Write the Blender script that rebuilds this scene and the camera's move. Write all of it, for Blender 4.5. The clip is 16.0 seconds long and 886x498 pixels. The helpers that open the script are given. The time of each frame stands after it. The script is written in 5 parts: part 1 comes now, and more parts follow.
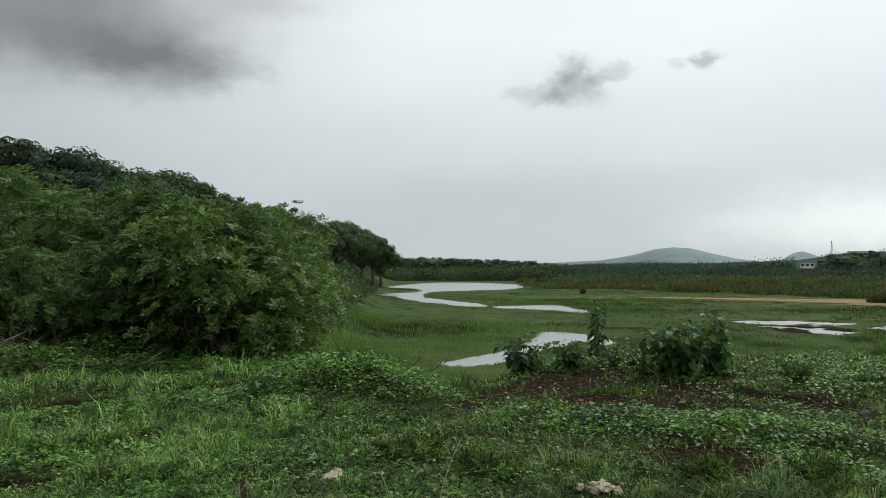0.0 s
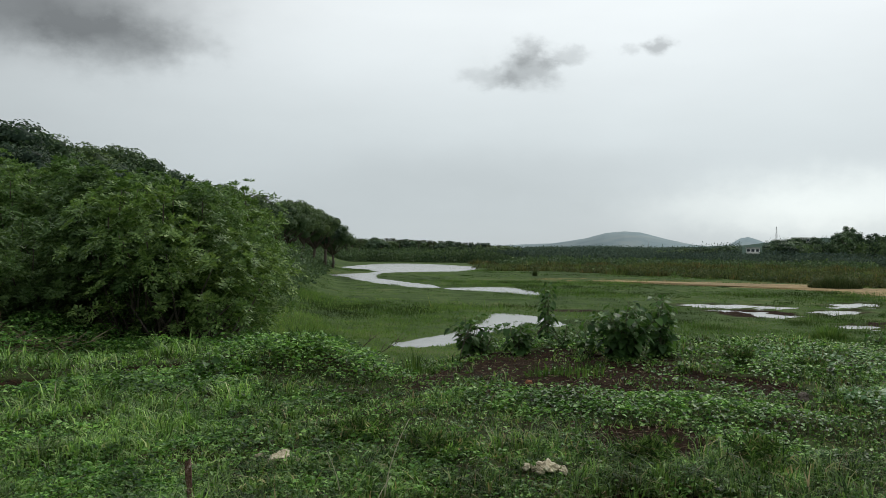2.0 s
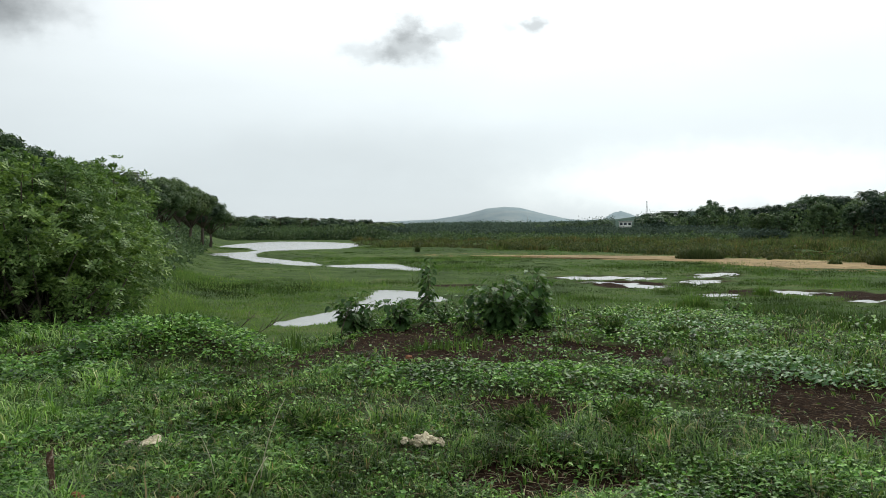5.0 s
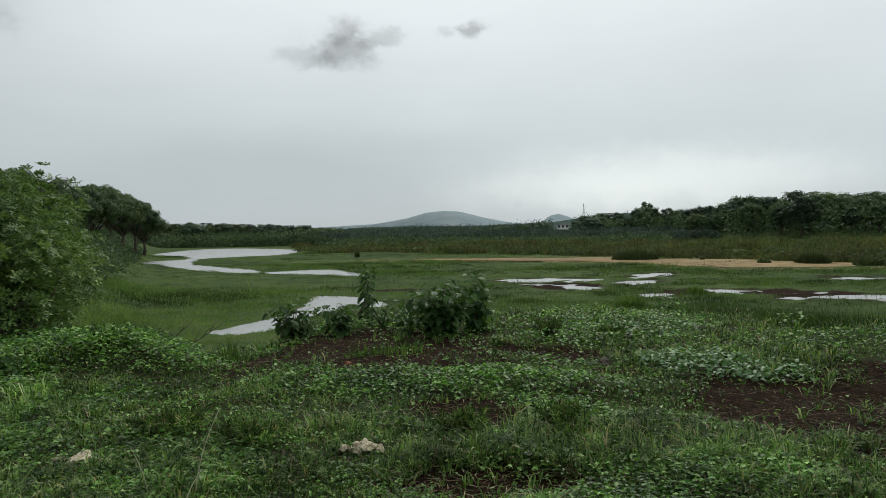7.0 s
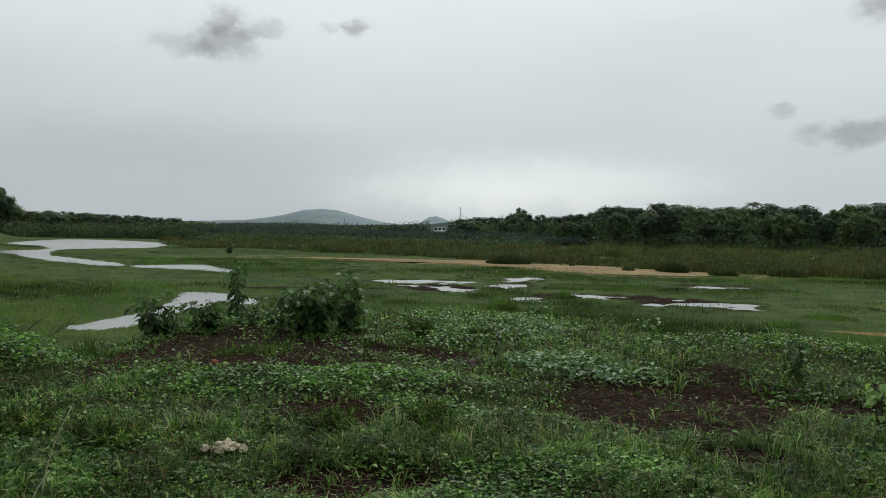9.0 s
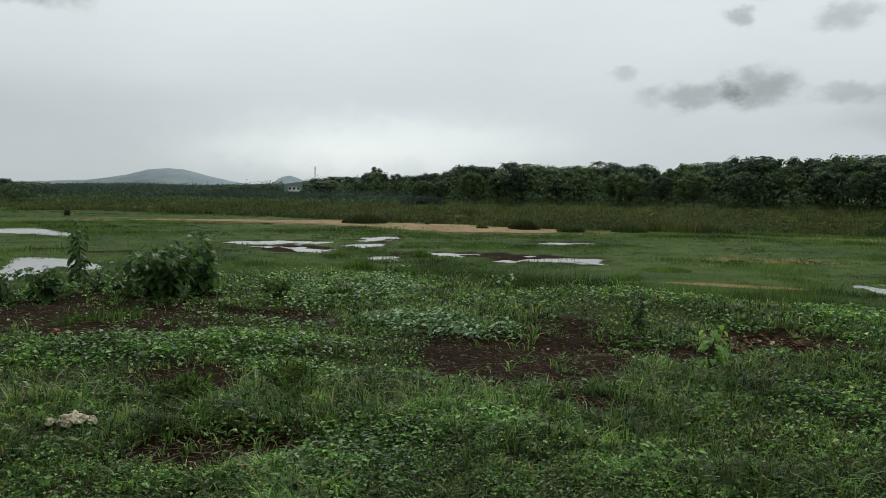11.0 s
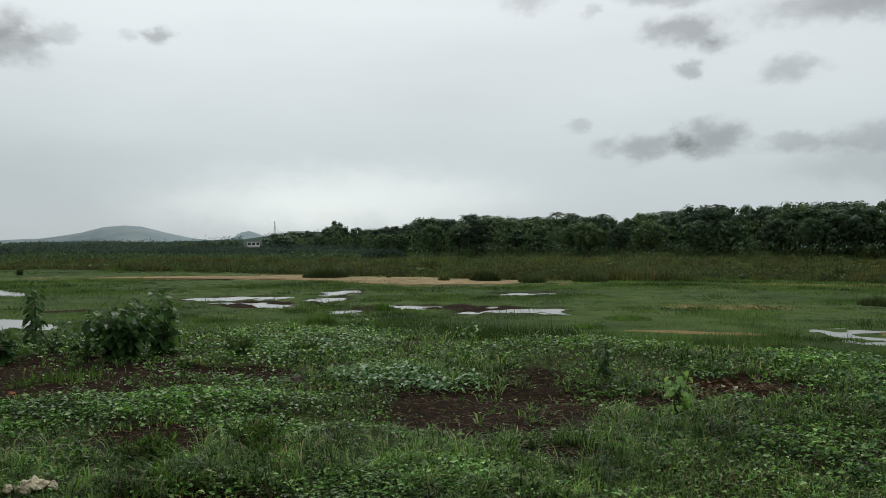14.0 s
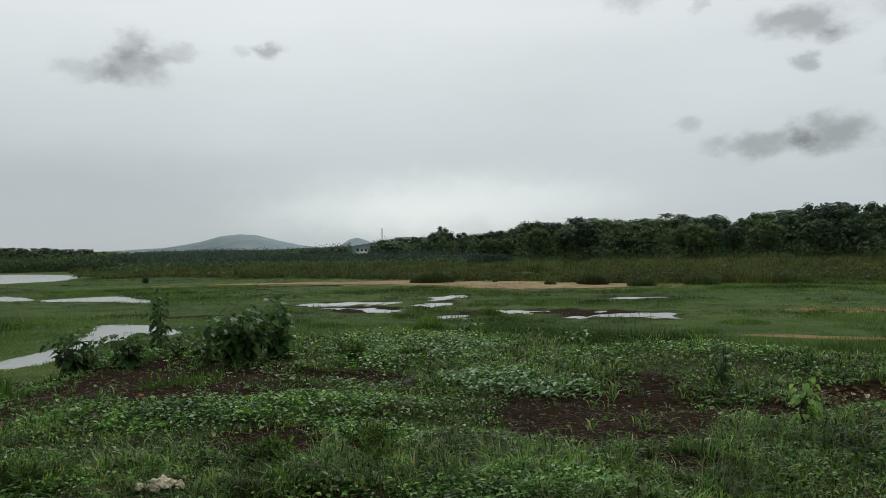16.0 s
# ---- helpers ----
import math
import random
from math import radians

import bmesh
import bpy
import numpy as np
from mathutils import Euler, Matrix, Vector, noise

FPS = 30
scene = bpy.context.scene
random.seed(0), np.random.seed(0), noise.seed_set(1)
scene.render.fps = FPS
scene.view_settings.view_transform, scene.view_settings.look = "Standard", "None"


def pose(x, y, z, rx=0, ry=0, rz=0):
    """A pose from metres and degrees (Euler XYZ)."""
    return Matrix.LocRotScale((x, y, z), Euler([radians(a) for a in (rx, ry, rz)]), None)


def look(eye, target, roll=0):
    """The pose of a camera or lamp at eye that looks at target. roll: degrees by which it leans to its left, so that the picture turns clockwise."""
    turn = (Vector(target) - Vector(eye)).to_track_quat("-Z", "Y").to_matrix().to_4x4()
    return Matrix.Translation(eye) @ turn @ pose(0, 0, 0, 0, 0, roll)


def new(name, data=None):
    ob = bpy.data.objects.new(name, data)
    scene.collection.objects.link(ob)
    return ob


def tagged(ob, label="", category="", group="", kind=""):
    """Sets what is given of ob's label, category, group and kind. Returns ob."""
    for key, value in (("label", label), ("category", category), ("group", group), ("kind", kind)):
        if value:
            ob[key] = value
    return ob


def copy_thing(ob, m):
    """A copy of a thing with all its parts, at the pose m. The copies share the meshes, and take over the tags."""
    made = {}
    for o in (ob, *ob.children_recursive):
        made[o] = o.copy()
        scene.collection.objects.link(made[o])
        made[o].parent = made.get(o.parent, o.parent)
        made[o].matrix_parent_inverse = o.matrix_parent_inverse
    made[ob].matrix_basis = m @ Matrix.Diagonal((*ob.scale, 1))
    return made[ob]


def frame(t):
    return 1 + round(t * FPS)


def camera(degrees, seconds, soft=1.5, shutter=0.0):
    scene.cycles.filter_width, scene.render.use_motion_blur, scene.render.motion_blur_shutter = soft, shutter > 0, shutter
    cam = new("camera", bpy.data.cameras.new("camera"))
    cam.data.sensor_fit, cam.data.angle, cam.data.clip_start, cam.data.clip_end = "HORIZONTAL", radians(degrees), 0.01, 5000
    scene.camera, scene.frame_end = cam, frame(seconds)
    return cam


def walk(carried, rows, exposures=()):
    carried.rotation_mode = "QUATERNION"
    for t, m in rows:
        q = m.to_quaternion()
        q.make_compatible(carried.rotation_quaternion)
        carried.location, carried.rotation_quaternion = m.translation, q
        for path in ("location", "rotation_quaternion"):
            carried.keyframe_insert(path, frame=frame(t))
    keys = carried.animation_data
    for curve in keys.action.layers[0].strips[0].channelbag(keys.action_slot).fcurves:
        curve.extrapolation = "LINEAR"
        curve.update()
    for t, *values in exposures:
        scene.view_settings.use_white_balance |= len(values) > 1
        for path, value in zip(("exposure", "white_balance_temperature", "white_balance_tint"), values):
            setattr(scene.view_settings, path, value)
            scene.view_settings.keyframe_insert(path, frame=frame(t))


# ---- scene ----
cam = camera(56.39, 16.0, soft=0.55)
EYE_Z = 1.6
# seconds, x, y, yaw, pitch, roll
PATH = [
    (0.0, -0.000, 0.000, -0.00, 1.50, -0.00),
    (0.5, 0.010, 0.003, -0.66, 1.27, 0.10),
    (1.0, 0.016, 0.010, -1.23, 0.90, 0.18),
    (1.5, 0.021, 0.011, -2.11, 0.57, -0.10),
    (2.0, 0.021, 0.008, -3.24, 0.22, -0.68),
    (2.5, 0.022, -0.001, -4.71, -0.27, -0.90),
    (3.0, 0.034, -0.011, -6.56, -0.78, -0.63),
    (3.5, 0.043, -0.009, -8.04, -1.08, -0.48),
    (4.0, 0.058, -0.009, -9.26, -1.49, -0.31),
    (4.2, 0.062, -0.008, -9.73, -1.60, -0.24),
    (6.3, 0.089, -0.004, -12.68, -0.85, 0.45),
    (6.5, 0.092, -0.003, -12.82, -0.91, 0.52),
    (7.0, 0.099, 0.004, -15.52, -1.09, 0.83),
    (7.5, 0.107, -0.009, -18.53, -1.10, 0.21),
    (8.0, 0.110, -0.016, -20.11, -0.73, -0.41),
    (8.5, 0.116, -0.018, -21.81, -0.56, -1.07),
    (9.0, 0.120, -0.027, -24.01, -1.04, -1.20),
    (9.5, 0.119, -0.026, -25.62, -1.74, -1.10),
    (10.0, 0.116, -0.021, -28.07, -2.58, -1.25),
    (10.2, 0.114, -0.020, -29.65, -3.05, -1.28),
    (12.3, 0.069, -0.014, -39.38, -2.24, 0.12),
    (12.5, 0.064, -0.015, -40.40, -1.42, 0.21),
    (13.0, 0.054, -0.028, -40.90, -0.14, 0.38),
    (13.5, 0.049, -0.032, -39.65, -0.35, 0.09),
    (14.0, 0.046, -0.021, -36.70, -0.03, 0.16),
    (14.5, 0.038, -0.006, -33.19, 0.39, 0.36),
    (15.0, 0.028, 0.008, -31.23, 0.41, 0.50),
    (15.5, 0.036, 0.021, -30.40, 0.39, 0.65),
    (16.0, 0.041, 0.027, -29.40, 0.35, 0.94),
]
EXPOSURES = [(0.0, 0.17), (2.0, 0.16), (3.0, 0.40), (4.0, 0.55), (6.5, 0.46), (7.0, 0.04), (7.6, -0.46), (8.1, -0.56), (8.5, -0.48), (9.0, -0.03), (10.0, 0.02), (12.4, 0.11), (13.0, -0.14), (14.0, 0.02), (14.5, -0.18), (15.0, -0.16), (16.0, -0.06)]
walk(cam, [(t, pose(x, y, EYE_Z, 90 + p, r, w)) for t, x, y, w, p, r in PATH], EXPOSURES)


# ---- world and sun ----
def make_sky():
    """An overcast sky: a Nishita sky almost wholly covered by a grey cloud deck with darker scud clouds."""
    world = bpy.data.worlds.new("overcast_sky")
    scene.world = world
    world.use_nodes = True
    nt = world.node_tree
    nt.nodes.clear()

    def node(kind, **props):
        n = nt.nodes.new(kind)
        for k, v in props.items():
            if k == "operation":
                n.operation = v
        return n

    def put(sock, v):
        if isinstance(v, (int, float)):
            sock.default_value = v
        else:
            nt.links.new(v, sock)

    def m(op, a, b=0.0, c=0.0):
        n = node("ShaderNodeMath", operation=op)
        put(n.inputs[0], a), put(n.inputs[1], b), put(n.inputs[2], c)
        return n.outputs[0]

    co = node("ShaderNodeTexCoord").outputs["Generated"]
    sep = node("ShaderNodeSeparateXYZ")
    nt.links.new(co, sep.inputs[0])

    def cloud_noise(scale, detail, rough, stretch):
        mp = node("ShaderNodeMapping")
        mp.inputs["Scale"].default_value = (1, 1, stretch)
        nt.links.new(co, mp.inputs["Vector"])
        n = node("ShaderNodeTexNoise")
        n.inputs["Scale"].default_value, n.inputs["Detail"].default_value, n.inputs["Roughness"].default_value = scale, detail, rough
        nt.links.new(mp.outputs[0], n.inputs["Vector"])
        return n

    warp = cloud_noise(22.0, 6.0, 0.6, 1.4)
    puff = cloud_noise(34.0, 7.0, 0.58, 1.7)
    ws = node("ShaderNodeSeparateColor")
    nt.links.new(warp.outputs["Color"], ws.inputs[0])
    az0 = m("MULTIPLY", m("ARCTAN2", sep.outputs[0], sep.outputs[1]), 57.2958)
    el0 = m("MULTIPLY", m("ARCSINE", sep.outputs[2]), 57.2958)
    az = m("ADD", az0, m("MULTIPLY", m("SUBTRACT", ws.outputs[0], 0.5), 3.6))
    el = m("ADD", el0, m("MULTIPLY", m("SUBTRACT", ws.outputs[1], 0.5), 2.0))
    fray = m("MULTIPLY", m("SUBTRACT", puff.outputs[0], 0.5), 1.5)

    def gauss(a, e, sa, se, p=1.0):
        u = m("DIVIDE", m("SUBTRACT", az, a), sa)
        v = m("DIVIDE", m("SUBTRACT", el, e), se)
        q = m("ADD", m("MULTIPLY", u, u), m("MULTIPLY", v, v))
        return m("EXPONENT", m("MULTIPLY", q if p == 1.0 else m("POWER", q, p), -1.0))

    def blob(a, e, sa, se, k):
        return m("MULTIPLY", gauss(a, e, sa, se, 1.3), k)

    def scud(a, e, sa, se, k):
        """A ragged cloud with a dense middle and a frayed rim."""
        r = node("ShaderNodeMapRange")
        r.interpolation_type = "SMOOTHSTEP"
        nt.links.new(m("ADD", gauss(a, e, sa * 1.25, se * 1.25), m("MULTIPLY", fray, 0.55)), r.inputs[0])
        r.inputs[1].default_value, r.inputs[2].default_value, r.inputs[4].default_value = 0.18, 0.98, k
        return r.outputs[0]

    dark = None
    # broad soft banks: azimuth, elevation, half widths, depth
    for b in [(-27, 16.0, 13, 3.8, 0.62), (-34, 8, 20, 7, 0.16), (-19.5, 13.9, 6.0, 1.9, 0.20), (-27, 22, 20, 4, 0.4), (-11.8, 17.6, 3.6, 1.0, 0.14), (8.0, 13.0, 4.0, 1.6, 0.05),
              (64.5, 5.0, 6.0, 1.2, 0.20), (66, 15.2, 8, 1.4, 0.24), (80, 9, 9, 5, 0.25), (95, 16, 14, 6, 0.25), (8, 5.2, 14, 2.2, 0.07)]:
        x = blob(*b)
        dark = x if dark is None else m("ADD", dark, x)
    # small ragged clouds
    for b in [(-18.5, 12.9, 4.2, 1.7, 0.17), (-14.8, 13.1, 2.8, 1.1, 0.10), (8.9, 12.6, 1.9, 1.25, 0.36), (8.6, 13.9, 0.95, 0.85, 0.24), (6.4, 11.9, 2.0, 0.6, 0.22), (11.8, 13.3, 1.4, 0.5, 0.24), (10.6, 12.9, 0.8, 0.5, 0.16),
              (17.6, 13.6, 0.75, 0.55, 0.40), (15.9, 13.6, 0.7, 0.35, 0.18), (52.8, 14.1, 2.3, 1.0, 0.40), (55.0, 13.1, 1.3, 0.6, 0.28), (53.5, 11.7, 0.9, 0.5, 0.34), (59.5, 11.3, 1.9, 0.9, 0.30), (50.5, 6.8, 2.7, 0.8, 0.36),
              (52.8, 7.2, 0.9, 0.6, 0.24), (55.0, 7.2, 2.0, 1.2, 0.42), (60.0, 6.6, 1.9, 0.6, 0.28), (64.4, 6.7, 2.4, 0.9, 0.30), (46.1, 8.4, 0.8, 0.35, 0.20), (66.7, 10.5, 0.6, 0.5, 0.24), (63.8, 14.9, 5.6, 1.0, 0.26),
              (52.4, 16.4, 3.3, 0.7, 0.32), (42.4, 16.5, 1.4, 0.6, 0.24), (46.7, 15.8, 0.5, 0.5, 0.18), (68.9, 6.6, 1.2, 0.9, 0.30)]:
        dark = m("ADD", dark, scud(*b))
    bright = m("ADD", blob(31, 3.4, 11, 2.0, 0.34), m("ADD", blob(24, 2.6, 8, 1.3, 0.12), blob(10, 26, 40, 14, 0.08)))
    soft = cloud_noise(2.4, 5.0, 0.5, 3.0)
    mottle = m("MULTIPLY", m("SUBTRACT", soft.outputs[0], 0.5), 0.28)
    ramp = node("ShaderNodeValToRGB")
    ramp.color_ramp.elements[0].position, ramp.color_ramp.elements[0].color = 0.0, (0.50, 0.56, 0.59, 1)
    ramp.color_ramp.elements[1].position, ramp.color_ramp.elements[1].color = 1.0, (0.80, 0.85, 0.88, 1)
    for p, c in [(0.08, (0.52, 0.58, 0.61, 1)), (0.28, (0.66, 0.72, 0.74, 1)), (0.5, (0.80, 0.85, 0.87, 1))]:
        e = ramp.color_ramp.elements.new(p)
        e.color = c
    nt.links.new(m("DIVIDE", m("MAXIMUM", el0, 0.0), 32.0), ramp.inputs[0])
    lit = m("ADD", 0.83, m("MULTIPLY", m("COSINE", m("MULTIPLY", m("SUBTRACT", az0, 50.0), 0.01745)), 0.22))
    gain = m("MULTIPLY", m("MAXIMUM", m("SUBTRACT", m("ADD", 1.0, mottle), dark), 0.25), lit)
    cover = node("ShaderNodeVectorMath", operation="SCALE")
    nt.links.new(ramp.outputs[0], cover.inputs[0]), nt.links.new(gain, cover.inputs["Scale"])
    # thin bright gaps low over the ridge, a little creamy
    glow = node("ShaderNodeVectorMath", operation="SCALE")
    glow.inputs[0].default_value = (0.68, 0.69, 0.61)
    nt.links.new(bright, glow.inputs["Scale"])
    deck = node("ShaderNodeVectorMath", operation="ADD")
    nt.links.new(cover.outputs[0], deck.inputs[0]), nt.links.new(glow.outputs[0], deck.inputs[1])
    sky = node("ShaderNodeTexSky")
    sky.sky_type, sky.sun_disc = "NISHITA", False
    sky.sun_elevation, sky.sun_rotation = radians(42), radians(30)
    mix = node("ShaderNodeMix")
    mix.data_type = "RGBA"
    mix.inputs["Factor"].default_value = 0.96
    sk = node("ShaderNodeVectorMath", operation="SCALE")
    nt.links.new(sky.outputs[0], sk.inputs[0])
    sk.inputs["Scale"].default_value = 0.1
    nt.links.new(sk.outputs[0], mix.inputs[6]), nt.links.new(deck.outputs[0], mix.inputs[7])
    bg, out = node("ShaderNodeBackground"), node("ShaderNodeOutputWorld")
    nt.links.new(mix.outputs[2], bg.inputs[0]), nt.links.new(bg.outputs[0], out.inputs[0])
    bg.inputs[1].default_value = 0.94


make_sky()
sun_lamp = bpy.data.lights.new("sun", "SUN")
sun_lamp.energy, sun_lamp.angle, sun_lamp.color = 1.5, radians(12), (1.0, 0.97, 0.9)
sun = new("sun", sun_lamp)
# the brighter part of the cloud deck, high ahead and to the right
sun.matrix_world = look((30, 52, 60), (0, 0, 0))


# ---- small helpers ----
rng = np.random.default_rng(7)


def lattice(ix, iy, seed):
    n = (ix.astype(np.int64) * 374761393 + iy.astype(np.int64) * 668265263 + seed * 1442695041) & 0xFFFFFFFF
    n = ((n ^ (n >> 13)) * 1274126177) & 0xFFFFFFFF
    return ((n ^ (n >> 16)) & 0xFFFF) / 65535.0


def value_noise(x, y, size, seed=0):
    """Smooth noise from 0 to 1 with bumps of that size in metres."""
    ca, sa = math.cos(0.7 + 1.9 * seed), math.sin(0.7 + 1.9 * seed)
    x, y = np.asarray(x, float) / size, np.asarray(y, float) / size
    x, y = x * ca - y * sa, x * sa + y * ca
    ix, iy = np.floor(x), np.floor(y)
    fx, fy = x - ix, y - iy
    fx, fy = fx * fx * (3 - 2 * fx), fy * fy * (3 - 2 * fy)
    a, b = lattice(ix, iy, seed), lattice(ix + 1, iy, seed)
    c, d = lattice(ix, iy + 1, seed), lattice(ix + 1, iy + 1, seed)
    return (a * (1 - fx) + b * fx) * (1 - fy) + (c * (1 - fx) + d * fx) * fy


def fractal(x, y, size, seed=0, octaves=3):
    return sum(value_noise(x, y, size / 2 ** k, seed + 17 * k) * 0.5 ** k for k in range(octaves)) / (2 - 0.5 ** (octaves - 1))


def sstep(a, b, v):
    u = np.clip((v - a) / (b - a), 0, 1)
    return u * u * (3 - 2 * u)


def make_mesh(name, verts, faces, mat, smooth=False):
    """A mesh from an array of corners and a list of arrays of faces, each with its own number of sides."""
    me = bpy.data.meshes.new(name)
    verts = np.asarray(verts, np.float32)
    faces = [np.asarray(f, np.int32) for f in faces if len(f)]
    me.vertices.add(len(verts))
    me.vertices.foreach_set("co", verts.ravel())
    loops = np.concatenate([f.ravel() for f in faces])
    starts, at = [], 0
    for f in faces:
        starts.append(at + np.arange(len(f)) * f.shape[1])
        at += f.size
    me.loops.add(len(loops))
    me.loops.foreach_set("vertex_index", loops)
    me.polygons.add(sum(len(f) for f in faces))
    me.polygons.foreach_set("loop_start", np.concatenate(starts).astype(np.int32))
    if smooth:
        me.polygons.foreach_set("use_smooth", np.ones(len(me.polygons), bool))
    me.update(calc_edges=True)
    me.validate()
    me.materials.append(mat)
    return me


def part(name, me, parent=None, label=""):
    ob = new(name, me)
    ob.parent = parent
    if label:
        ob["label"] = label
    return ob


def bm_mesh(name, bm, mat, smooth=False):
    me = bpy.data.meshes.new(name)
    if smooth:
        for f in bm.faces:
            f.smooth = True
    bm.to_mesh(me)
    bm.free()
    me.materials.append(mat)
    return me


def join(*geos):
    """Joins (verts, [faces, ...]) pairs."""
    vs, fs, at = [], [], 0
    for v, f in geos:
        vs.append(np.asarray(v, float))
        fs += [np.asarray(a) + at for a in f]
        at += len(v)
    return np.concatenate(vs), fs


def tube(points, radii, sides=7):
    """A tapered limb through the points."""
    pts = np.asarray(points, float)
    tang = np.gradient(pts, axis=0)
    tang /= np.linalg.norm(tang, axis=1)[:, None] + 1e-9
    ref = np.array([0.31, 0.95, 0.05])
    u = np.cross(tang, ref)
    u /= np.linalg.norm(u, axis=1)[:, None] + 1e-9
    w = np.cross(tang, u)
    a = np.linspace(0, 2 * np.pi, sides, endpoint=False)
    ring = np.cos(a)[None, :, None] * u[:, None] + np.sin(a)[None, :, None] * w[:, None]
    v = (pts[:, None] + ring * np.asarray(radii, float)[:, None, None]).reshape(-1, 3)
    k, j = np.meshgrid(np.arange(len(pts) - 1), np.arange(sides), indexing="ij")
    j2 = (j + 1) % sides
    q = np.stack([k * sides + j, k * sides + j2, (k + 1) * sides + j2, (k + 1) * sides + j], -1).reshape(-1, 4)
    caps = np.array([np.arange(sides)[::-1], np.arange(sides) + (len(pts) - 1) * sides])
    return v, [q, caps]


def unit(v):
    return v / (np.linalg.norm(v, axis=-1, keepdims=True) + 1e-9)


def blade_geo(p, height, width, heading, lean, bend):
    """Grass blades that taper to a point and droop: a quad and a triangle each."""
    n = len(p)
    d = np.stack([np.cos(heading), np.sin(heading), np.zeros(n)], 1)
    s = np.stack([-np.sin(heading), np.cos(heading), np.zeros(n)], 1) * (width / 2)[:, None]
    up = np.array([0, 0, 1.0])
    mid = p + up * (height * 0.55)[:, None] + d * (height * lean * 0.4)[:, None]
    tip = p + up * (height * (1 - 0.45 * bend))[:, None] + d * (height * (lean + 0.6 * bend))[:, None]
    v = np.stack([p - s, p + s, mid + s * 0.8, mid - s * 0.8, tip], 1).reshape(-1, 3)
    i = np.arange(n)[:, None] * 5
    return v, [i + np.array([[0, 1, 2, 3]]), i + np.array([[3, 2, 4]])]


def spike_geo(p, height, width, heading, lean):
    """Far blades: one thin triangle each."""
    n = len(p)
    d = np.stack([np.cos(heading), np.sin(heading), np.zeros(n)], 1)
    s = np.stack([-np.sin(heading), np.cos(heading), np.zeros(n)], 1) * (width / 2)[:, None]
    tip = p + np.array([0, 0, 1.0]) * height[:, None] + d * (height * lean)[:, None]
    return np.stack([p - s, p + s, tip], 1).reshape(-1, 3), [np.arange(n * 3).reshape(-1, 3)]


def tufted(x, y, size, per, spread, width):
    """Blades that splay from tuft centres: feet, heights, widths, headings."""
    n = len(x) * per
    a = rng.uniform(0, 2 * np.pi, n)
    off = np.repeat(size * spread, per) * np.sqrt(rng.random(n))
    p = on_ground(np.repeat(x, per) + np.cos(a) * off, np.repeat(y, per) + np.sin(a) * off)
    return p, np.repeat(size, per) * rng.uniform(0.45, 1.2, n), np.repeat(width, per) * rng.uniform(0.6, 1.6, n), a + rng.normal(size=n) * 0.6, rng.uniform(0.1, 1.0, n)


def leaf_geo(p, along, normal, length, width, fold=0.18, droop=0.15):
    """Leaves folded along the midrib, two triangles each."""
    along = unit(along)
    side = unit(np.cross(along, normal))
    nrm = np.cross(side, along)
    L, W = np.asarray(length)[:, None], np.asarray(width)[:, None]
    mid = p + along * L * 0.42 + nrm * W * fold
    tip = p + along * L - nrm * L * droop
    v = np.stack([p, mid + side * W / 2, tip, mid - side * W / 2], 1).reshape(-1, 3)
    i = np.arange(len(p))[:, None] * 4
    return v, [i + np.array([[0, 2, 1]]), i + np.array([[0, 3, 2]])]


def rand_dirs(n):
    return unit(rng.normal(size=(n, 3)))


# ---- materials ----
def shader(name):
    m = bpy.data.materials.new(name)
    m.use_nodes = True
    nt = m.node_tree
    return m, nt, nt.nodes["Principled BSDF"], nt.nodes["Material Output"]


def ramp_node(nt, stops):
    r = nt.nodes.new("ShaderNodeValToRGB")
    els = r.color_ramp.elements
    els[0].position, els[0].color = stops[0][0], (*stops[0][1], 1)
    els[1].position, els[1].color = stops[-1][0], (*stops[-1][1], 1)
    for p, c in stops[1:-1]:
        els.new(p).color = (*c, 1)
    return r


def noise_node(nt, scale, detail=4.0, rough=0.55, coord="Object"):
    tc = nt.nodes.new("ShaderNodeTexCoord")
    n = nt.nodes.new("ShaderNodeTexNoise")
    n.inputs["Scale"].default_value, n.inputs["Detail"].default_value, n.inputs["Roughness"].default_value = scale, detail, rough
    nt.links.new(tc.outputs[coord], n.inputs["Vector"])
    return n


def mix_rgb(nt, fac, a, b, blend="MIX"):
    m = nt.nodes.new("ShaderNodeMix")
    m.data_type, m.blend_type = "RGBA", blend
    for sock, v in ((m.inputs["Factor"], fac), (m.inputs[6], a), (m.inputs[7], b)):
        if isinstance(v, (int, float)):
            sock.default_value = v
        elif isinstance(v, tuple):
            sock.default_value = (*v, 1)
        else:
            nt.links.new(v, sock)
    return m.outputs[2]


